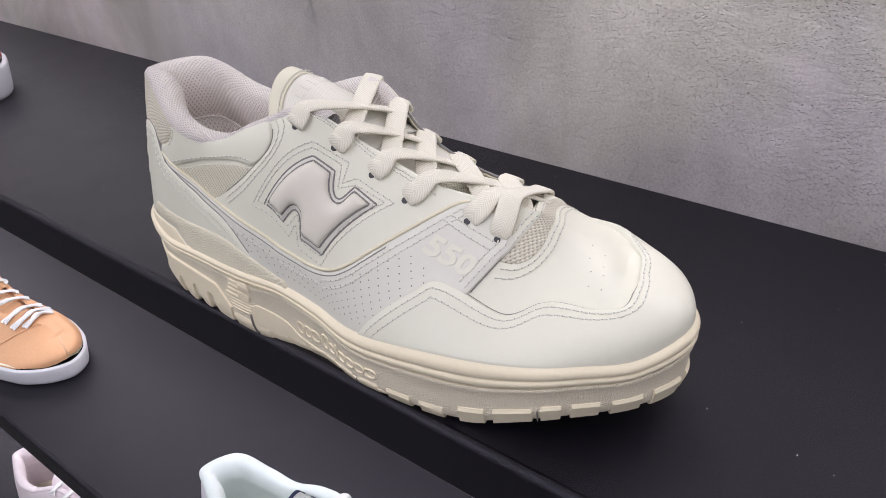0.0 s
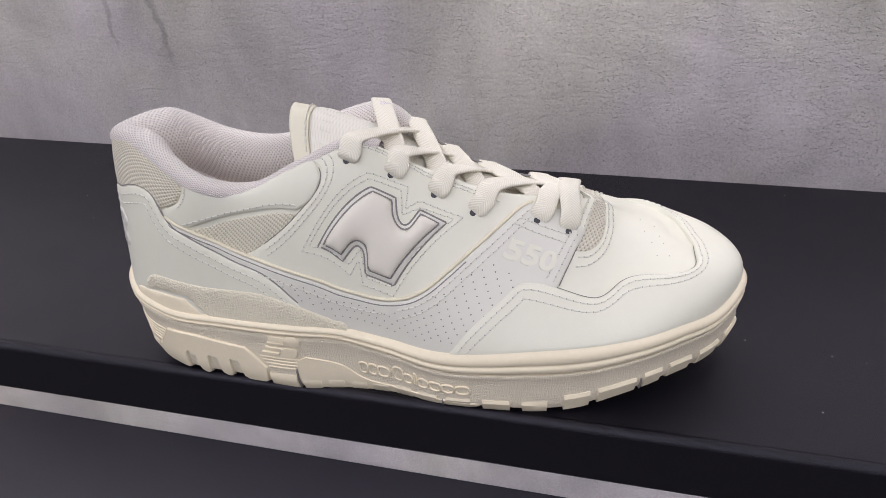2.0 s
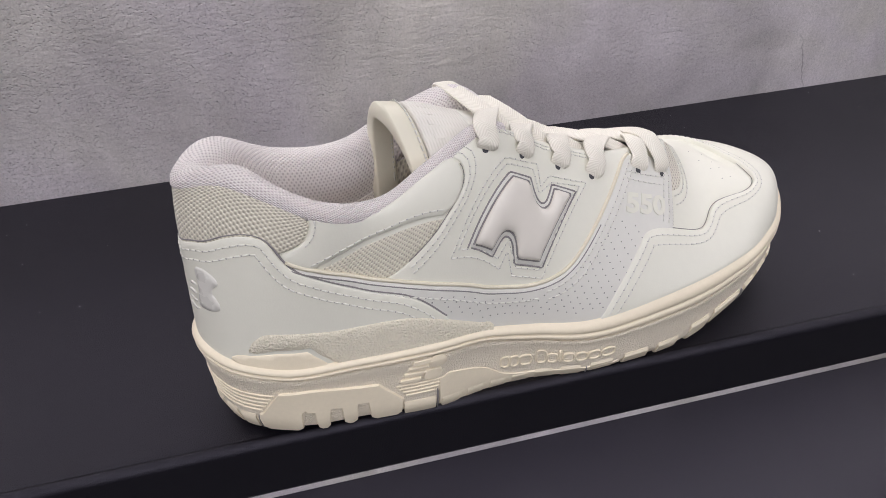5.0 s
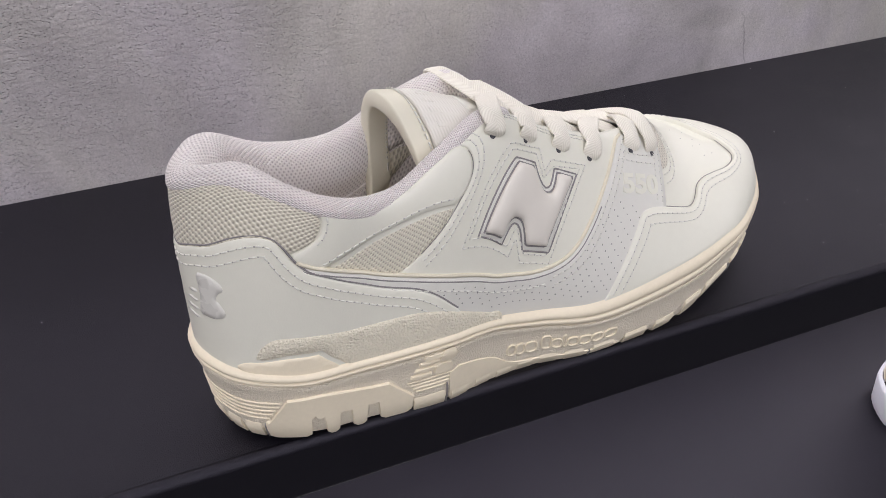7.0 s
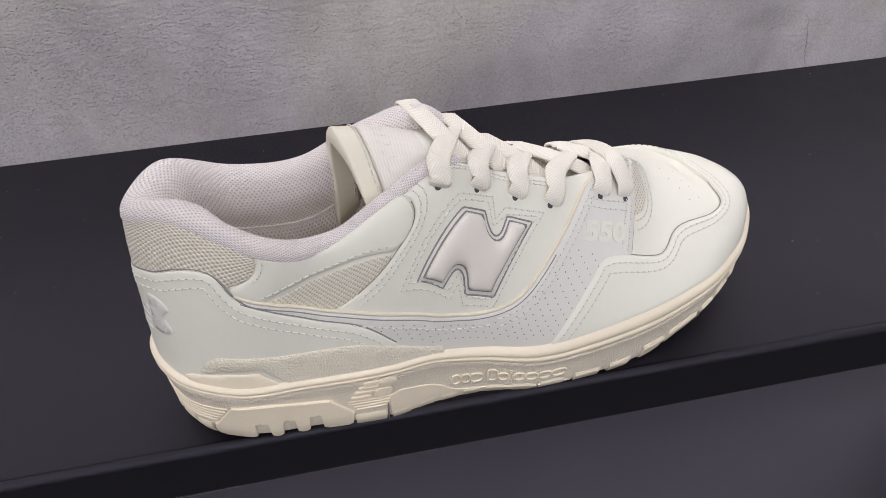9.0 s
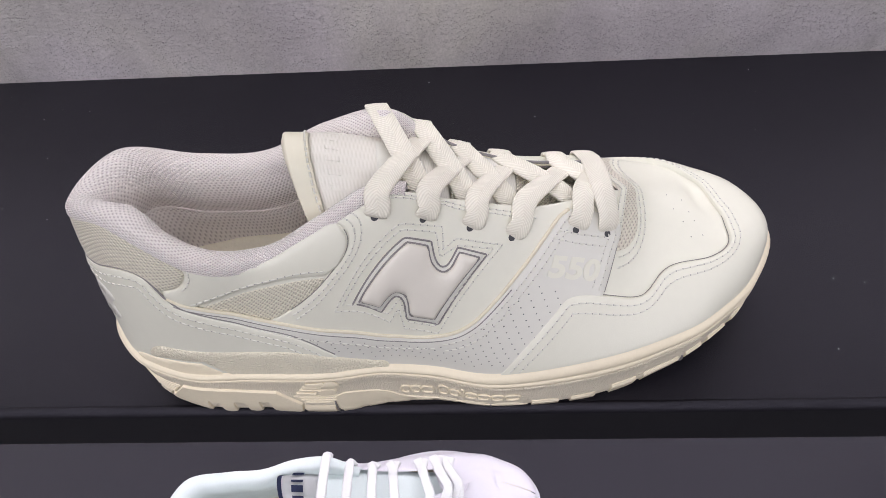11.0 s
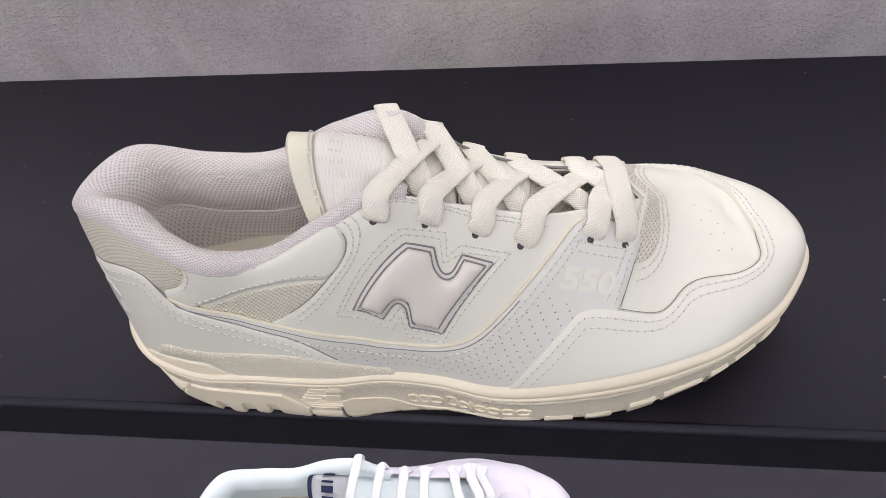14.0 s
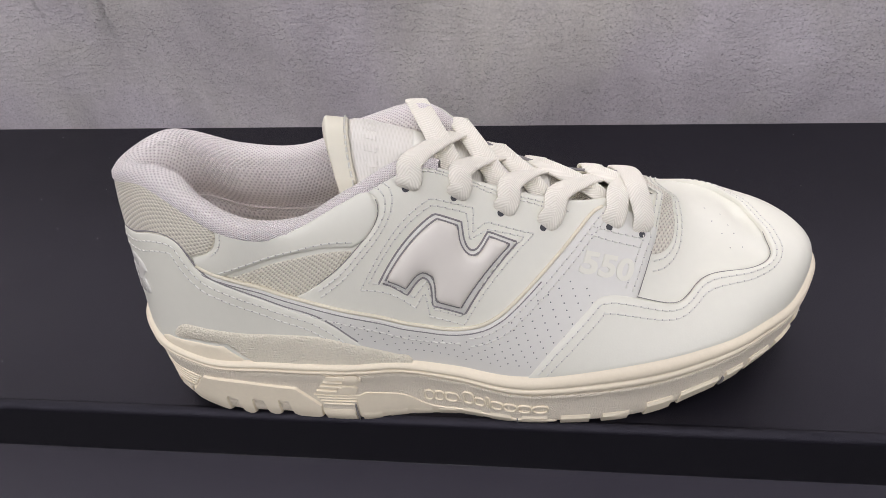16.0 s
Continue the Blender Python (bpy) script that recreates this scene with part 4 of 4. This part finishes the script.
for pts, h, r in ((OUTER, 0.0008, 0.0004), (INNER, 0.0013, 0.0004)):
    ln = smooth_line(pts, True)
    p, _ = even(np.vstack([ln, ln[:1]]), 0.0012, skin, METRIC, h)
    tube("badge_outline", p, r, EDGE_AND_SHADE, shoe, sides=6)

# model number pressed into the strap
txt = bpy.data.curves.new("model_number", "FONT")
txt.body, txt.size, txt.extrude, txt.bevel_depth, txt.offset = "550", 1.0, 0.0, 0.0, 0.035
tmp = new("model_number", txt)
bpy.context.view_layer.update()
flat = bpy.data.meshes.new_from_object(tmp.evaluated_get(bpy.context.evaluated_depsgraph_get()))
bpy.data.objects.remove(tmp)
bm = bmesh.new()
bm.from_mesh(flat)
bmesh.ops.triangulate(bm, faces=bm.faces[:])
bmesh.ops.subdivide_edges(bm, edges=[e for e in bm.edges if e.calc_length() > 0.12], cuts=2)
rim_edges = [e for e in bm.edges if e.is_boundary]
out = bmesh.ops.extrude_edge_only(bm, edges=rim_edges)
low = {v for v in out["geom"] if isinstance(v, bmesh.types.BMVert)}
co = np.array([tuple(v.co) for v in bm.verts])
lo, hi = co[:, :2].min(0), co[:, :2].max(0)
f = (co[:, :2] - lo) / (hi - lo)
f[:, 0] += 0.06 * (f[:, 1] - 0.5)
corner = np.array([[(0.6360, 0.5434), (0.6958, 0.4909)], [(0.6323, 0.6426), (0.6934, 0.5793)]])
uvt = ((1 - f[:, 1:]) * ((1 - f[:, :1]) * corner[0, 0] + f[:, :1] * corner[0, 1]) + f[:, 1:] * ((1 - f[:, :1]) * corner[1, 0] + f[:, :1] * corner[1, 1]))
hgt = np.array([0.0012 if v in low else 0.0018 for v in bm.verts])
for v, c in zip(bm.verts, lifted(skin, uvt[:, 0], uvt[:, 1], hgt)):
    v.co = Vector(c)
part("model_number", bm, LEATHER, shoe, "raised number 550", smooth=False)

# heel emblem: a rounded two-lobed shape with slanted bars
panel("heel_emblem", [(0.0323, 0.505, 1), (0.0484, 0.505), (0.0645, 0.472), (0.0564, 0.432), (0.0665, 0.379), (0.0544, 0.340), (0.0343, 0.333, 1), (0.0363, 0.419)], 0.0023, GLOSS, shoe, "glossy pressed heel emblem", lip=0.0004, grid=0.002, step=0.0015)
for i in range(4):
    v0 = 0.30 + 0.038 * i
    panel("heel_emblem_bar", [(0.012 + 0.003 * i, v0, 1), (0.034, v0, 1), (0.035, v0 + 0.018, 1), (0.014 + 0.003 * i, v0 + 0.018, 1)], 0.0022, GLOSS, shoe, "", lip=0.0003, grid=0.002, step=0.0015)

# pinholes
def pinholes(poly, gap, tilt=0.35):
    loop = np.array(poly) * METRIC
    lo, hi = loop.min(0) - 0.02, loop.max(0) + 0.02
    gx, gy = np.meshgrid(np.arange(lo[0], hi[0], gap), np.arange(lo[1], hi[1], gap * 0.5), indexing="ij")
    gx = gx + (np.arange(gx.shape[1]) % 2) * gap / 2 + (gy - lo[1]) * tilt
    q = np.stack([gx.ravel(), gy.ravel()], 1)
    return q[inside(q, loop)] / METRIC
tagged(dots("pinhole_field", pinholes([(0.6276, 0.5144), (0.6629, 0.4568), (0.6542, 0.3961), (0.6108, 0.0882), (0.5808, 0.0806), (0.4934, 0.0304), (0.3960, 0.0449), (0.3482, 0.1189), (0.3147, 0.2258), (0.3006, 0.2732), (0.3468, 0.1982), (0.4178, 0.1155), (0.4945, 0.1202), (0.5417, 0.1874), (0.5721, 0.2964), (0.6012, 0.4301)], 0.0043), 0.00031, 0.00146, PINHOLE, shoe), kind="stuff")
tagged(dots("toe_pinhole_field", [(0.8280, 0.9085), (0.8661, 0.8996), (0.8406, 0.8099), (0.8802, 0.8215), (0.8898, 0.7669), (0.8600, 0.7433), (0.8727, 0.6595), (0.9000, 0.6697), (1.0190, 0.8931), (0.9818, 0.7947), (0.9631, 0.6137)], 0.00025, 0.0002, PINHOLE, shoe), kind="stuff")
EYELETS = [(0.4014, 0.7640), (0.4673, 0.7613), (0.5297, 0.7554), (0.5819, 0.7362), (0.6533, 0.7377), (0.6948, 0.6860)]
for i, (u, v) in enumerate(EYELETS):
    dots("eyelet", [(u, v)], 0.0014, 0.0009 if i < 4 else 0.0015, HOLE, shoe, sides=14)


# collar lining: a padded roll along the top line that runs down inside to the insole
def wrap_u(u):
    return np.where(u > 2, u - 2, u)


ROLL = np.array([(0.0010, -0.0030), (-0.0008, -0.0026), (-0.0014, -0.0012), (-0.0010, 0.0006), (0.0006, 0.0020), (0.0034, 0.0028), (0.0066, 0.0022), (0.0090, 0.0002), (0.0102, -0.0035), (0.0104, -0.010), (0.0090, -0.018), (0.0056, -0.026), (0.0050, -0.030), (0.0040, -0.040), (0.0030, -0.054), (0.002, -0.075)])


def lining(u, q):
    uu = wrap_u(u)
    t = skin(uu, 1.0)
    c = np.stack([np.clip(t[..., 0], 0.036, 0.13), 0.0375 + 0.15 * np.clip(t[..., 0] - 0.06, 0, 0.08), t[..., 2]], -1)
    d = c - t
    d[..., 2] = 0
    d /= np.linalg.norm(d, axis=-1, keepdims=True) + 1e-9
    fade = 1 - 0.4 * np.clip((np.abs(u - 2) - 0.37) / 0.08, 0, 1)
    i = np.clip(q, 0, len(ROLL) - 1)
    off = np.interp(i, np.arange(len(ROLL)), ROLL[:, 0]) * fade
    up = np.interp(i, np.arange(len(ROLL)), ROLL[:, 1]) * np.where(i < 8, fade, 1.0)
    heel = np.clip(1 - np.abs(u - 2) / 0.20, 0, 1)
    heel = heel * heel * (3 - 2 * heel)
    p = t + d * (off * (1 + 0.25 * heel) - 0.0006 - 0.0008 * heel * (i < 12))[..., None]
    p[..., 2] = np.maximum(p[..., 2] + np.where(up > 0, up * (1 + 0.6 * heel), up), 0.036)
    return p


sheet("collar_lining", lining, np.linspace(1.545, 2.435, 200), np.linspace(0, len(ROLL) - 1, 46), LINING, shoe, "pale lavender-grey mesh collar lining", (0.30, 0.0042))
us = np.linspace(1.70, 2.30, 80)
tube("lining_seam", lining(us, np.full(80, 11.4)) + np.array([0, 0, 0.0002]), 0.0005, LINING, shoe, sides=6)

# tongue
TONGUE = [(0.0, 0.207, 0.0640, 0.0640, 0.014, 0.003), (0.30, 0.172, 0.0570, 0.0775, 0.019, 0.005), (0.55, 0.144, 0.0540, 0.0900, 0.022, 0.007), (0.75, 0.119, 0.0510, 0.1025, 0.025, 0.016), (0.90, 0.094, 0.0490, 0.1130, 0.0240, 0.034), (1.0, 0.0785, 0.0480, 0.1165, 0.0225, 0.043)]


def tongue_face(s, q):
    s, q = np.broadcast_arrays(np.asarray(s, float), np.asarray(q, float))
    c = spline(TONGUE, s.ravel()).reshape(*s.shape, 5)
    p = c[..., :3].copy()
    inward = np.clip(q, 0, 1) * s ** 4
    p[..., 1] += c[..., 3] * np.sin(q * 1.25) / math.sin(1.25) * (1 - 0.28 * inward)
    p[..., 2] -= c[..., 4] * np.abs(q) ** 2.2 * (1 + 0.35 * inward)
    p[..., 0] += s ** 3 * (0.006 * q ** 2 - 0.008 * q)
    return p


def tongue_shell(name, s0, s1, q0, q1, outer, inner, mat, label=""):
    """A padded piece of the tongue between two depths, with a rounded rim."""
    ss, qs = np.linspace(s0, s1, 26), np.linspace(q0, q1, 36)
    a, b = np.meshgrid(ss, qs, indexing="ij")
    edge = np.minimum(np.minimum(a - s0, s1 - a) / (s1 - s0) * 13, np.minimum(b - q0, q1 - b) / (q1 - q0) * 18)
    k = np.sqrt(np.clip(1 - (1 - np.clip(edge / 1.5, 0, 1)) ** 2, 0, 1))
    mid = (outer + inner) / 2
    flip = lambda aa, bb: -normal_at(tongue_face, aa, bb)
    n = flip(a, b)
    n = np.where(n[..., 2:] < 0, -n, n)
    base = tongue_face(a, b)
    top = base + n * (mid + (outer - mid) * k)[..., None]
    bot = base + n * (mid - (mid - inner) * k)[..., None]
    bm = bmesh.new()
    layer = bm.loops.layers.uv.new("UVMap")
    where = {}
    for pts in (top, bot):
        rows = grid_into(bm, pts)
        where.update({v: (ss[i] * 0.15, qs[j] * 0.03) for i, row in enumerate(rows) for j, v in enumerate(row)})
    for f in bm.faces:
        for lp in f.loops:
            lp[layer].uv = where[lp.vert]
    bmesh.ops.remove_doubles(bm, verts=bm.verts[:], dist=0.00002)
    bmesh.ops.recalc_face_normals(bm, faces=bm.faces[:])
    return part(name, bm, mat, shoe, label)


tongue_shell("tongue", 0.0, 0.965, -0.97, 0.97, 0.0022, -0.0030, MESH, "padded beige mesh tongue")
tongue_shell("tongue_lining", 0.3, 0.95, -0.80, 0.80, -0.0028, -0.0042, LINING, "pale mesh tongue lining")
tongue_shell("tongue_binding", 0.935, 1.0, -1.0, 1.0, 0.0029, -0.0037, CREAM_LEATHER, "smooth cream leather tongue binding")
tongue_shell("tongue_label", 0.60, 0.938, -0.86, 0.86, 0.0031, 0.0015, SATIN, "shiny off-white woven tongue label")
tongue_shell("tongue_patch", 0.36, 0.58, -0.72, 0.72, 0.0030, 0.0015, SATIN)
# plain raised marks where the label's wording and emblem stand
for i in range(9):
    q0 = -0.62 + 0.14 * i
    tongue_shell("label_wording_bar", 0.875, 0.905, q0, q0 + 0.06, 0.0033, 0.0025, SATIN)
tongue_shell("label_emblem", 0.70, 0.80, -0.25, 0.28, 0.0034, 0.0025, THREAD)


def tongue_stitch(s, h, q0, q1):
    qs = np.linspace(q0, q1, 60)
    verts, faces = [], []
    p = tongue_face(np.full(60, s), qs)
    n = normal_at(tongue_face, np.full(60, s), qs)
    n = np.where(n[:, 2:] < 0, -n, n)
    p = p + n * h
    for i in range(0, 58, 2):
        a, b = p[i], p[i] + (p[i + 1] - p[i]) * 1.4
        k = len(verts)
        t = (b - a) / (np.linalg.norm(b - a) + 1e-9)
        sd = np.cross(n[i], t)
        for c in (a, (a + b) / 2 + n[i] * 0.0003, b):
            verts += [c + sd * 0.0004, c + n[i] * 0.0004, c - sd * 0.0004]
        for j in range(2):
            for m in range(3):
                faces.append((k + 3 * j + m, k + 3 * j + (m + 1) % 3, k + 3 * j + 3 + (m + 1) % 3, k + 3 * j + 3 + m))
    loose("tongue_stitching", verts, faces, THREAD, shoe)


tongue_stitch(0.947, 0.0031, -0.95, 0.95)
tongue_stitch(0.947, -0.0039, -0.95, 0.95)
tongue_stitch(0.60, 0.0032, -0.8, 0.8)

# laces
def lace_section(wide, thick):
    return [(-wide / 2, 0), (-wide / 2 + 0.0004, thick * 0.38), (-wide * 0.3, thick * 0.5), (0, thick * 0.56), (wide * 0.3, thick * 0.5), (wide / 2 - 0.0004, thick * 0.38), (wide / 2, 0), (wide / 2 - 0.0005, -thick * 0.4), (0, -thick * 0.5), (-wide / 2 + 0.0005, -thick * 0.4)]


def lace(name, pts, ups, wide=0.0092, thick=0.0016):
    path = through_points(pts, 46)
    up = through_points(ups, 46)
    up /= np.linalg.norm(up, axis=1)[:, None]
    sec = np.array(lace_section(wide, thick))
    t = np.gradient(path, axis=0)
    t /= np.linalg.norm(t, axis=1)[:, None]
    side = np.cross(up, t)
    side /= np.linalg.norm(side, axis=1)[:, None]
    nn = np.cross(t, side)
    s = np.linspace(0, 1, 46)
    pinch = 1 - 0.38 * np.clip(1 - s / 0.14, 0, 1) - 0.15 * np.clip(1 - (1 - s) / 0.1, 0, 1)
    ring = path[:, None] + side[:, None] * (sec[None, :, 0] * pinch[:, None])[..., None] + nn[:, None] * (sec[None, :, 1] * (1.3 - 0.3 * pinch[:, None]))[..., None]
    length = np.concatenate([[0], np.cumsum(np.linalg.norm(np.diff(path, axis=0), axis=1))])
    bm = bmesh.new()
    vs = grid_into(bm, ring, False, True)
    bm.faces.new(vs[0][::-1])
    bm.faces.new(vs[-1])
    layer = bm.loops.layers.uv.new("UVMap")
    where = {v: (length[i], sec[j, 0]) for i, row in enumerate(vs) for j, v in enumerate(row)}
    for f in bm.faces:
        for lp in f.loops:
            lp[layer].uv = where[lp.vert]
    bmesh.ops.recalc_face_normals(bm, faces=bm.faces[:])
    return part(name, bm, LACE, shoe, "flat braided cream lace")


UP = np.array([0.0, -0.25, 1.0])
# where the laces cross the inner edge of the throat, as u on the outer side
INNER_CROSSING = [0.388, 0.452, 0.513, 0.574, 0.652, 0.698]
edge_u = np.linspace(0.34, 0.76, 120)
OUTER_EDGE, INNER_EDGE = skin(edge_u, 1.0), skin(2 - edge_u, 1.0)
Z = np.array([0.0, 0.0, 1.0])


def crossing(edge, a, b):
    """Where the straight way from a to b, seen from above, passes an edge of the throat."""
    d, e = (b - a)[:2], edge[:, :2] - a[:2]
    k = int(np.abs(e[:, 0] * d[1] - e[:, 1] * d[0]).argmin())
    return edge[k]


for i, (u, v) in enumerate(EYELETS):
    um = 2 - INNER_CROSSING[i] + 0.006
    lat, med = skin(u, v), skin(um, v)
    nl, nm = normal_at(skin, np.array(u), np.array(v)), normal_at(skin, np.array(um), np.array(v))
    inner = skin(2 - INNER_CROSSING[i], 1.0) + Z * (0.0018 + 0.0016 * min(i, 2) / 2)
    if i < 5:
        # over the top from the outer eyelet, then under the inner edge beside the next crossing
        end = skin(2 - INNER_CROSSING[i + 1] - 0.010, 1.0)
        out = crossing(OUTER_EDGE, lat, end)
        pts = [lat - nl * 0.0010 + (out - lat) * 0.02, lat + nl * 0.0026 + (out - lat) * 0.22, lat * 0.45 + out * 0.55 + nl * 0.0030, out + np.array([0, 0.001, 0.0024]), out * 0.55 + end * 0.45 + Z * 0.0034, end * 0.85 + out * 0.15 + Z * 0.0014, end + np.array([0.0, 0.003, -0.0030])]
        lace("lace", pts, [nl, nl, nl, nl * 0.5 + Z, Z, Z, Z])
        # over the inner edge from the inner eyelet, then below the other strand to the outer edge
        end = skin(EYELETS[i + 1][0] - 0.004, 1.0)
        pts = [med - nm * 0.0006, med + nm * 0.0026 + (inner - med) * 0.25, med * 0.35 + inner * 0.65 + nm * 0.0022, inner, inner * 0.6 + end * 0.4 + Z * 0.0002, inner * 0.22 + end * 0.78 - Z * 0.0012, end + np.array([0.0, -0.001, -0.0045])]
        lace("lace", pts, [nm, nm, nm, nm * 0.35 + Z, Z, Z, Z])
    else:
        out = crossing(OUTER_EDGE, lat, inner)
        pts = [lat - nl * 0.0010 + (out - lat) * 0.02, lat + nl * 0.0030 + (out - lat) * 0.22, lat * 0.45 + out * 0.55 + nl * 0.0040, out + Z * 0.0036, out * 0.5 + inner * 0.5 + Z * 0.0030, inner + Z * 0.0006, med + nm * 0.003 + (inner - med) * 0.3, med - nm * 0.0006]
        lace("lace", pts, [nl, nl, nl, nl * 0.5 + Z, Z, nm * 0.35 + Z, nm, nm])


# ---- other shoes on the shelves ----
def court_shoe(label, m, upper, sole, lace_mat, lining_mat, foot, guard=None, tall=1.0):
    """A plain low shoe: upper, cup sole, tongue, laces and lining."""
    ob = tagged(new("sneaker"), label, "sneaker", "shoes on display")
    us = np.linspace(0, 2, 161)[:-1]

    def wall(u, w):
        p, n = rim(u.ravel())
        q = p + n * np.interp(w.ravel(), [0, 0.1, 0.8, 0.95, 1.0], [-0.001, 0.0015, 0.0035, 0.003, 0.0])[:, None]
        q[:, 2] = w.ravel() * foot
        return q.reshape(*u.shape, 3)

    def top(u, v):
        p = skin(u, v)
        p[..., 2] = foot - 0.003 + (p[..., 2] - 0.033) * tall
        return p
    sheet("sole", wall, us, [0, 0.05, 0.1, 0.3, 0.6, 0.8, 0.9, 0.95, 1.0], sole, ob, "", (0.33, 0.03), True)
    near = lambda u, v: np.where((v < 1)[..., None], top(u, np.minimum(v, 1)), np.where((v > 1.2)[..., None], top(2 - u, np.clip(2.2 - v, 0, 1)), top(u, np.ones_like(v)) * (1 - np.clip((v - 1) / 0.2, 0, 1))[..., None] + top(2 - u, np.ones_like(v)) * np.clip((v - 1) / 0.2, 0, 1)[..., None]))
    sheet("vamp", near, np.linspace(0.68, 0.999, 60), np.concatenate([np.linspace(-0.03, 1, 24), np.linspace(1.05, 1.15, 3), np.linspace(1.2, 2.2, 24)]), guard or upper, ob)
    sheet("outer_side", top, np.linspace(0.0, 0.69, 90), np.linspace(-0.03, 1, 26), upper, ob)
    sheet("inner_side", top, np.linspace(1.31, 2.0, 90), np.linspace(-0.03, 1, 26), upper, ob)

    def inner(u, q):
        t = top(wrap_u(u), np.ones_like(u))
        l = lining(u, q)
        l[..., 2] = l[..., 2] - skin(wrap_u(u), 1.0)[..., 2] + t[..., 2]
        l[..., 2] = np.maximum(l[..., 2], foot)
        return l
    sheet("lining", inner, np.linspace(1.50, 2.50, 110), np.linspace(0, len(ROLL) - 1, 30), lining_mat, ob)
    bm = bmesh.new()
    k = np.linspace(0, 1, 8)[None, :, None]
    ua = np.linspace(0.03, 0.97, 40)
    grid_into(bm, (skin(ua, 0.05)[:, None] * (1 - k) + skin(2 - ua, 0.05)[:, None] * k) * (1, 1, 0) + np.array([0, 0, foot + 0.002]))
    part("insole", bm, INSOLE, ob)

    def tng(s, q):
        p = tongue_face(s, q)
        p[..., 2] = foot - 0.003 + (p[..., 2] - 0.033) * tall * 0.95
        return p
    sheet("tongue", tng, np.linspace(0, 0.97, 24), np.linspace(-0.95, 0.95, 20), lining_mat, ob)
    for i, (u, v) in enumerate(EYELETS + [(0.727, 0.76)]):
        a, b = top(np.array(u), np.array(v)), top(np.array(2 - u), np.array(v))
        lt, mt = top(np.array(u), np.array(1.0)), top(np.array(2 - u), np.array(1.0))
        lift = np.array([0, 0, 0.003])
        for sgn in (1, -1):
            pts = [a + lift * 0.4 + (0.003 * sgn, 0, 0), lt + lift, (lt + mt) / 2 + lift * (1.9 if sgn > 0 else 1.5), mt + lift, b + lift * 0.4 - np.array([0.003 * sgn, 0, 0])]
            sweep("lace", through_points(pts, 20), np.tile((0, 0, 1.0), (20, 1)), lace_section(0.007, 0.002), lace_mat, ob)
    line = smooth_line([(0.66, 0.05), (0.70, 0.40), (0.74, 0.72), (0.77, 0.95)])
    p = np.array([top(np.array(q[0]), np.array(q[1])) for q in line / METRIC]) + np.array([0, -0.0004, 0.0004])
    tube("seam", p, 0.0006, upper, ob, sides=6)
    ob.matrix_world = m
    return ob


LOW = SHELF - STEP
peach = court_shoe("peach leather sneaker with white laces and flat white sole", pose(-1.030, 0.020, LOW), PEACH, WHITE_RUBBER, WHITE_CLOTH, PEACH, 0.022, None, 0.8)
mint = court_shoe("white leather sneaker with pale mint lining and white laces", Matrix.Translation((-0.438, 0.013, LOW)) @ Matrix.Diagonal((1.022, 1.0, 0.93, 1)), WHITE_LEATHER, WHITE_RUBBER, WHITE_CLOTH, MINT, 0.030, None, 0.88)
court_shoe("white sneaker with red trim standing on the black shelf", pose(-1.004, 0.028, SHELF), RED, WHITE_RUBBER, WHITE_CLOTH, WHITE_CLOTH, 0.030, RED, 0.9)
court_shoe("white sneaker on the lowest shelf, purplish shade in its colour", pose(-0.985, 0.02, LOW - STEP), SHADED_WHITE, WHITE_RUBBER, WHITE_CLOTH, SHADED_WHITE, 0.028, None, 0.95)
court_shoe("white sneaker with lilac-white rubber sole", pose(0.222, 0.075, LOW), WHITE_LEATHER, WHITE_RUBBER, WHITE_CLOTH, WHITE_CLOTH, 0.034, None, 1.0)


# tongue tab and insole tag of the white shoe
def plate_on(ob, name, pts, mat, label=""):
    bm = bmesh.new()
    vs = grid_into(bm, pts)
    r = bmesh.ops.solidify(bm, geom=bm.faces[:], thickness=0.0012)
    return part(name, bm, mat, ob, label)


def mint_tongue(s, q, lift):
    p = tongue_face(s, q)
    p[..., 2] = 0.030 - 0.003 + (p[..., 2] - 0.033) * 0.835 + lift
    return p


a, b = np.meshgrid(np.linspace(0.80, 0.97, 8), np.linspace(-0.75, 0.75, 12), indexing="ij")
plate_on(mint, "tongue_tab", mint_tongue(a, b, 0.002), WHITE_CLOTH, "white woven tongue tab")
a, b = np.meshgrid(np.linspace(0.955, 0.975, 3), np.linspace(-0.78, 0.78, 12), indexing="ij")
plate_on(mint, "tab_edge", mint_tongue(a, b, 0.0036), NAVY, "navy edging")
for i in range(5):
    q0 = -0.62 + 0.25 * i
    a, b = np.meshgrid(np.linspace(0.86, 0.91, 4), np.linspace(q0, q0 + (0.17 if i != 3 else 0.07), 4), indexing="ij")
    plate_on(mint, "tab_wording_bar", mint_tongue(a, b, 0.0040), NAVY)
bm = box(0.045, 0.072, 0.022, 0.042, 0.0325, 0.0335)
part("insole_tag", bm, WHITE_CLOTH, mint, "small white tag on the insole", False)
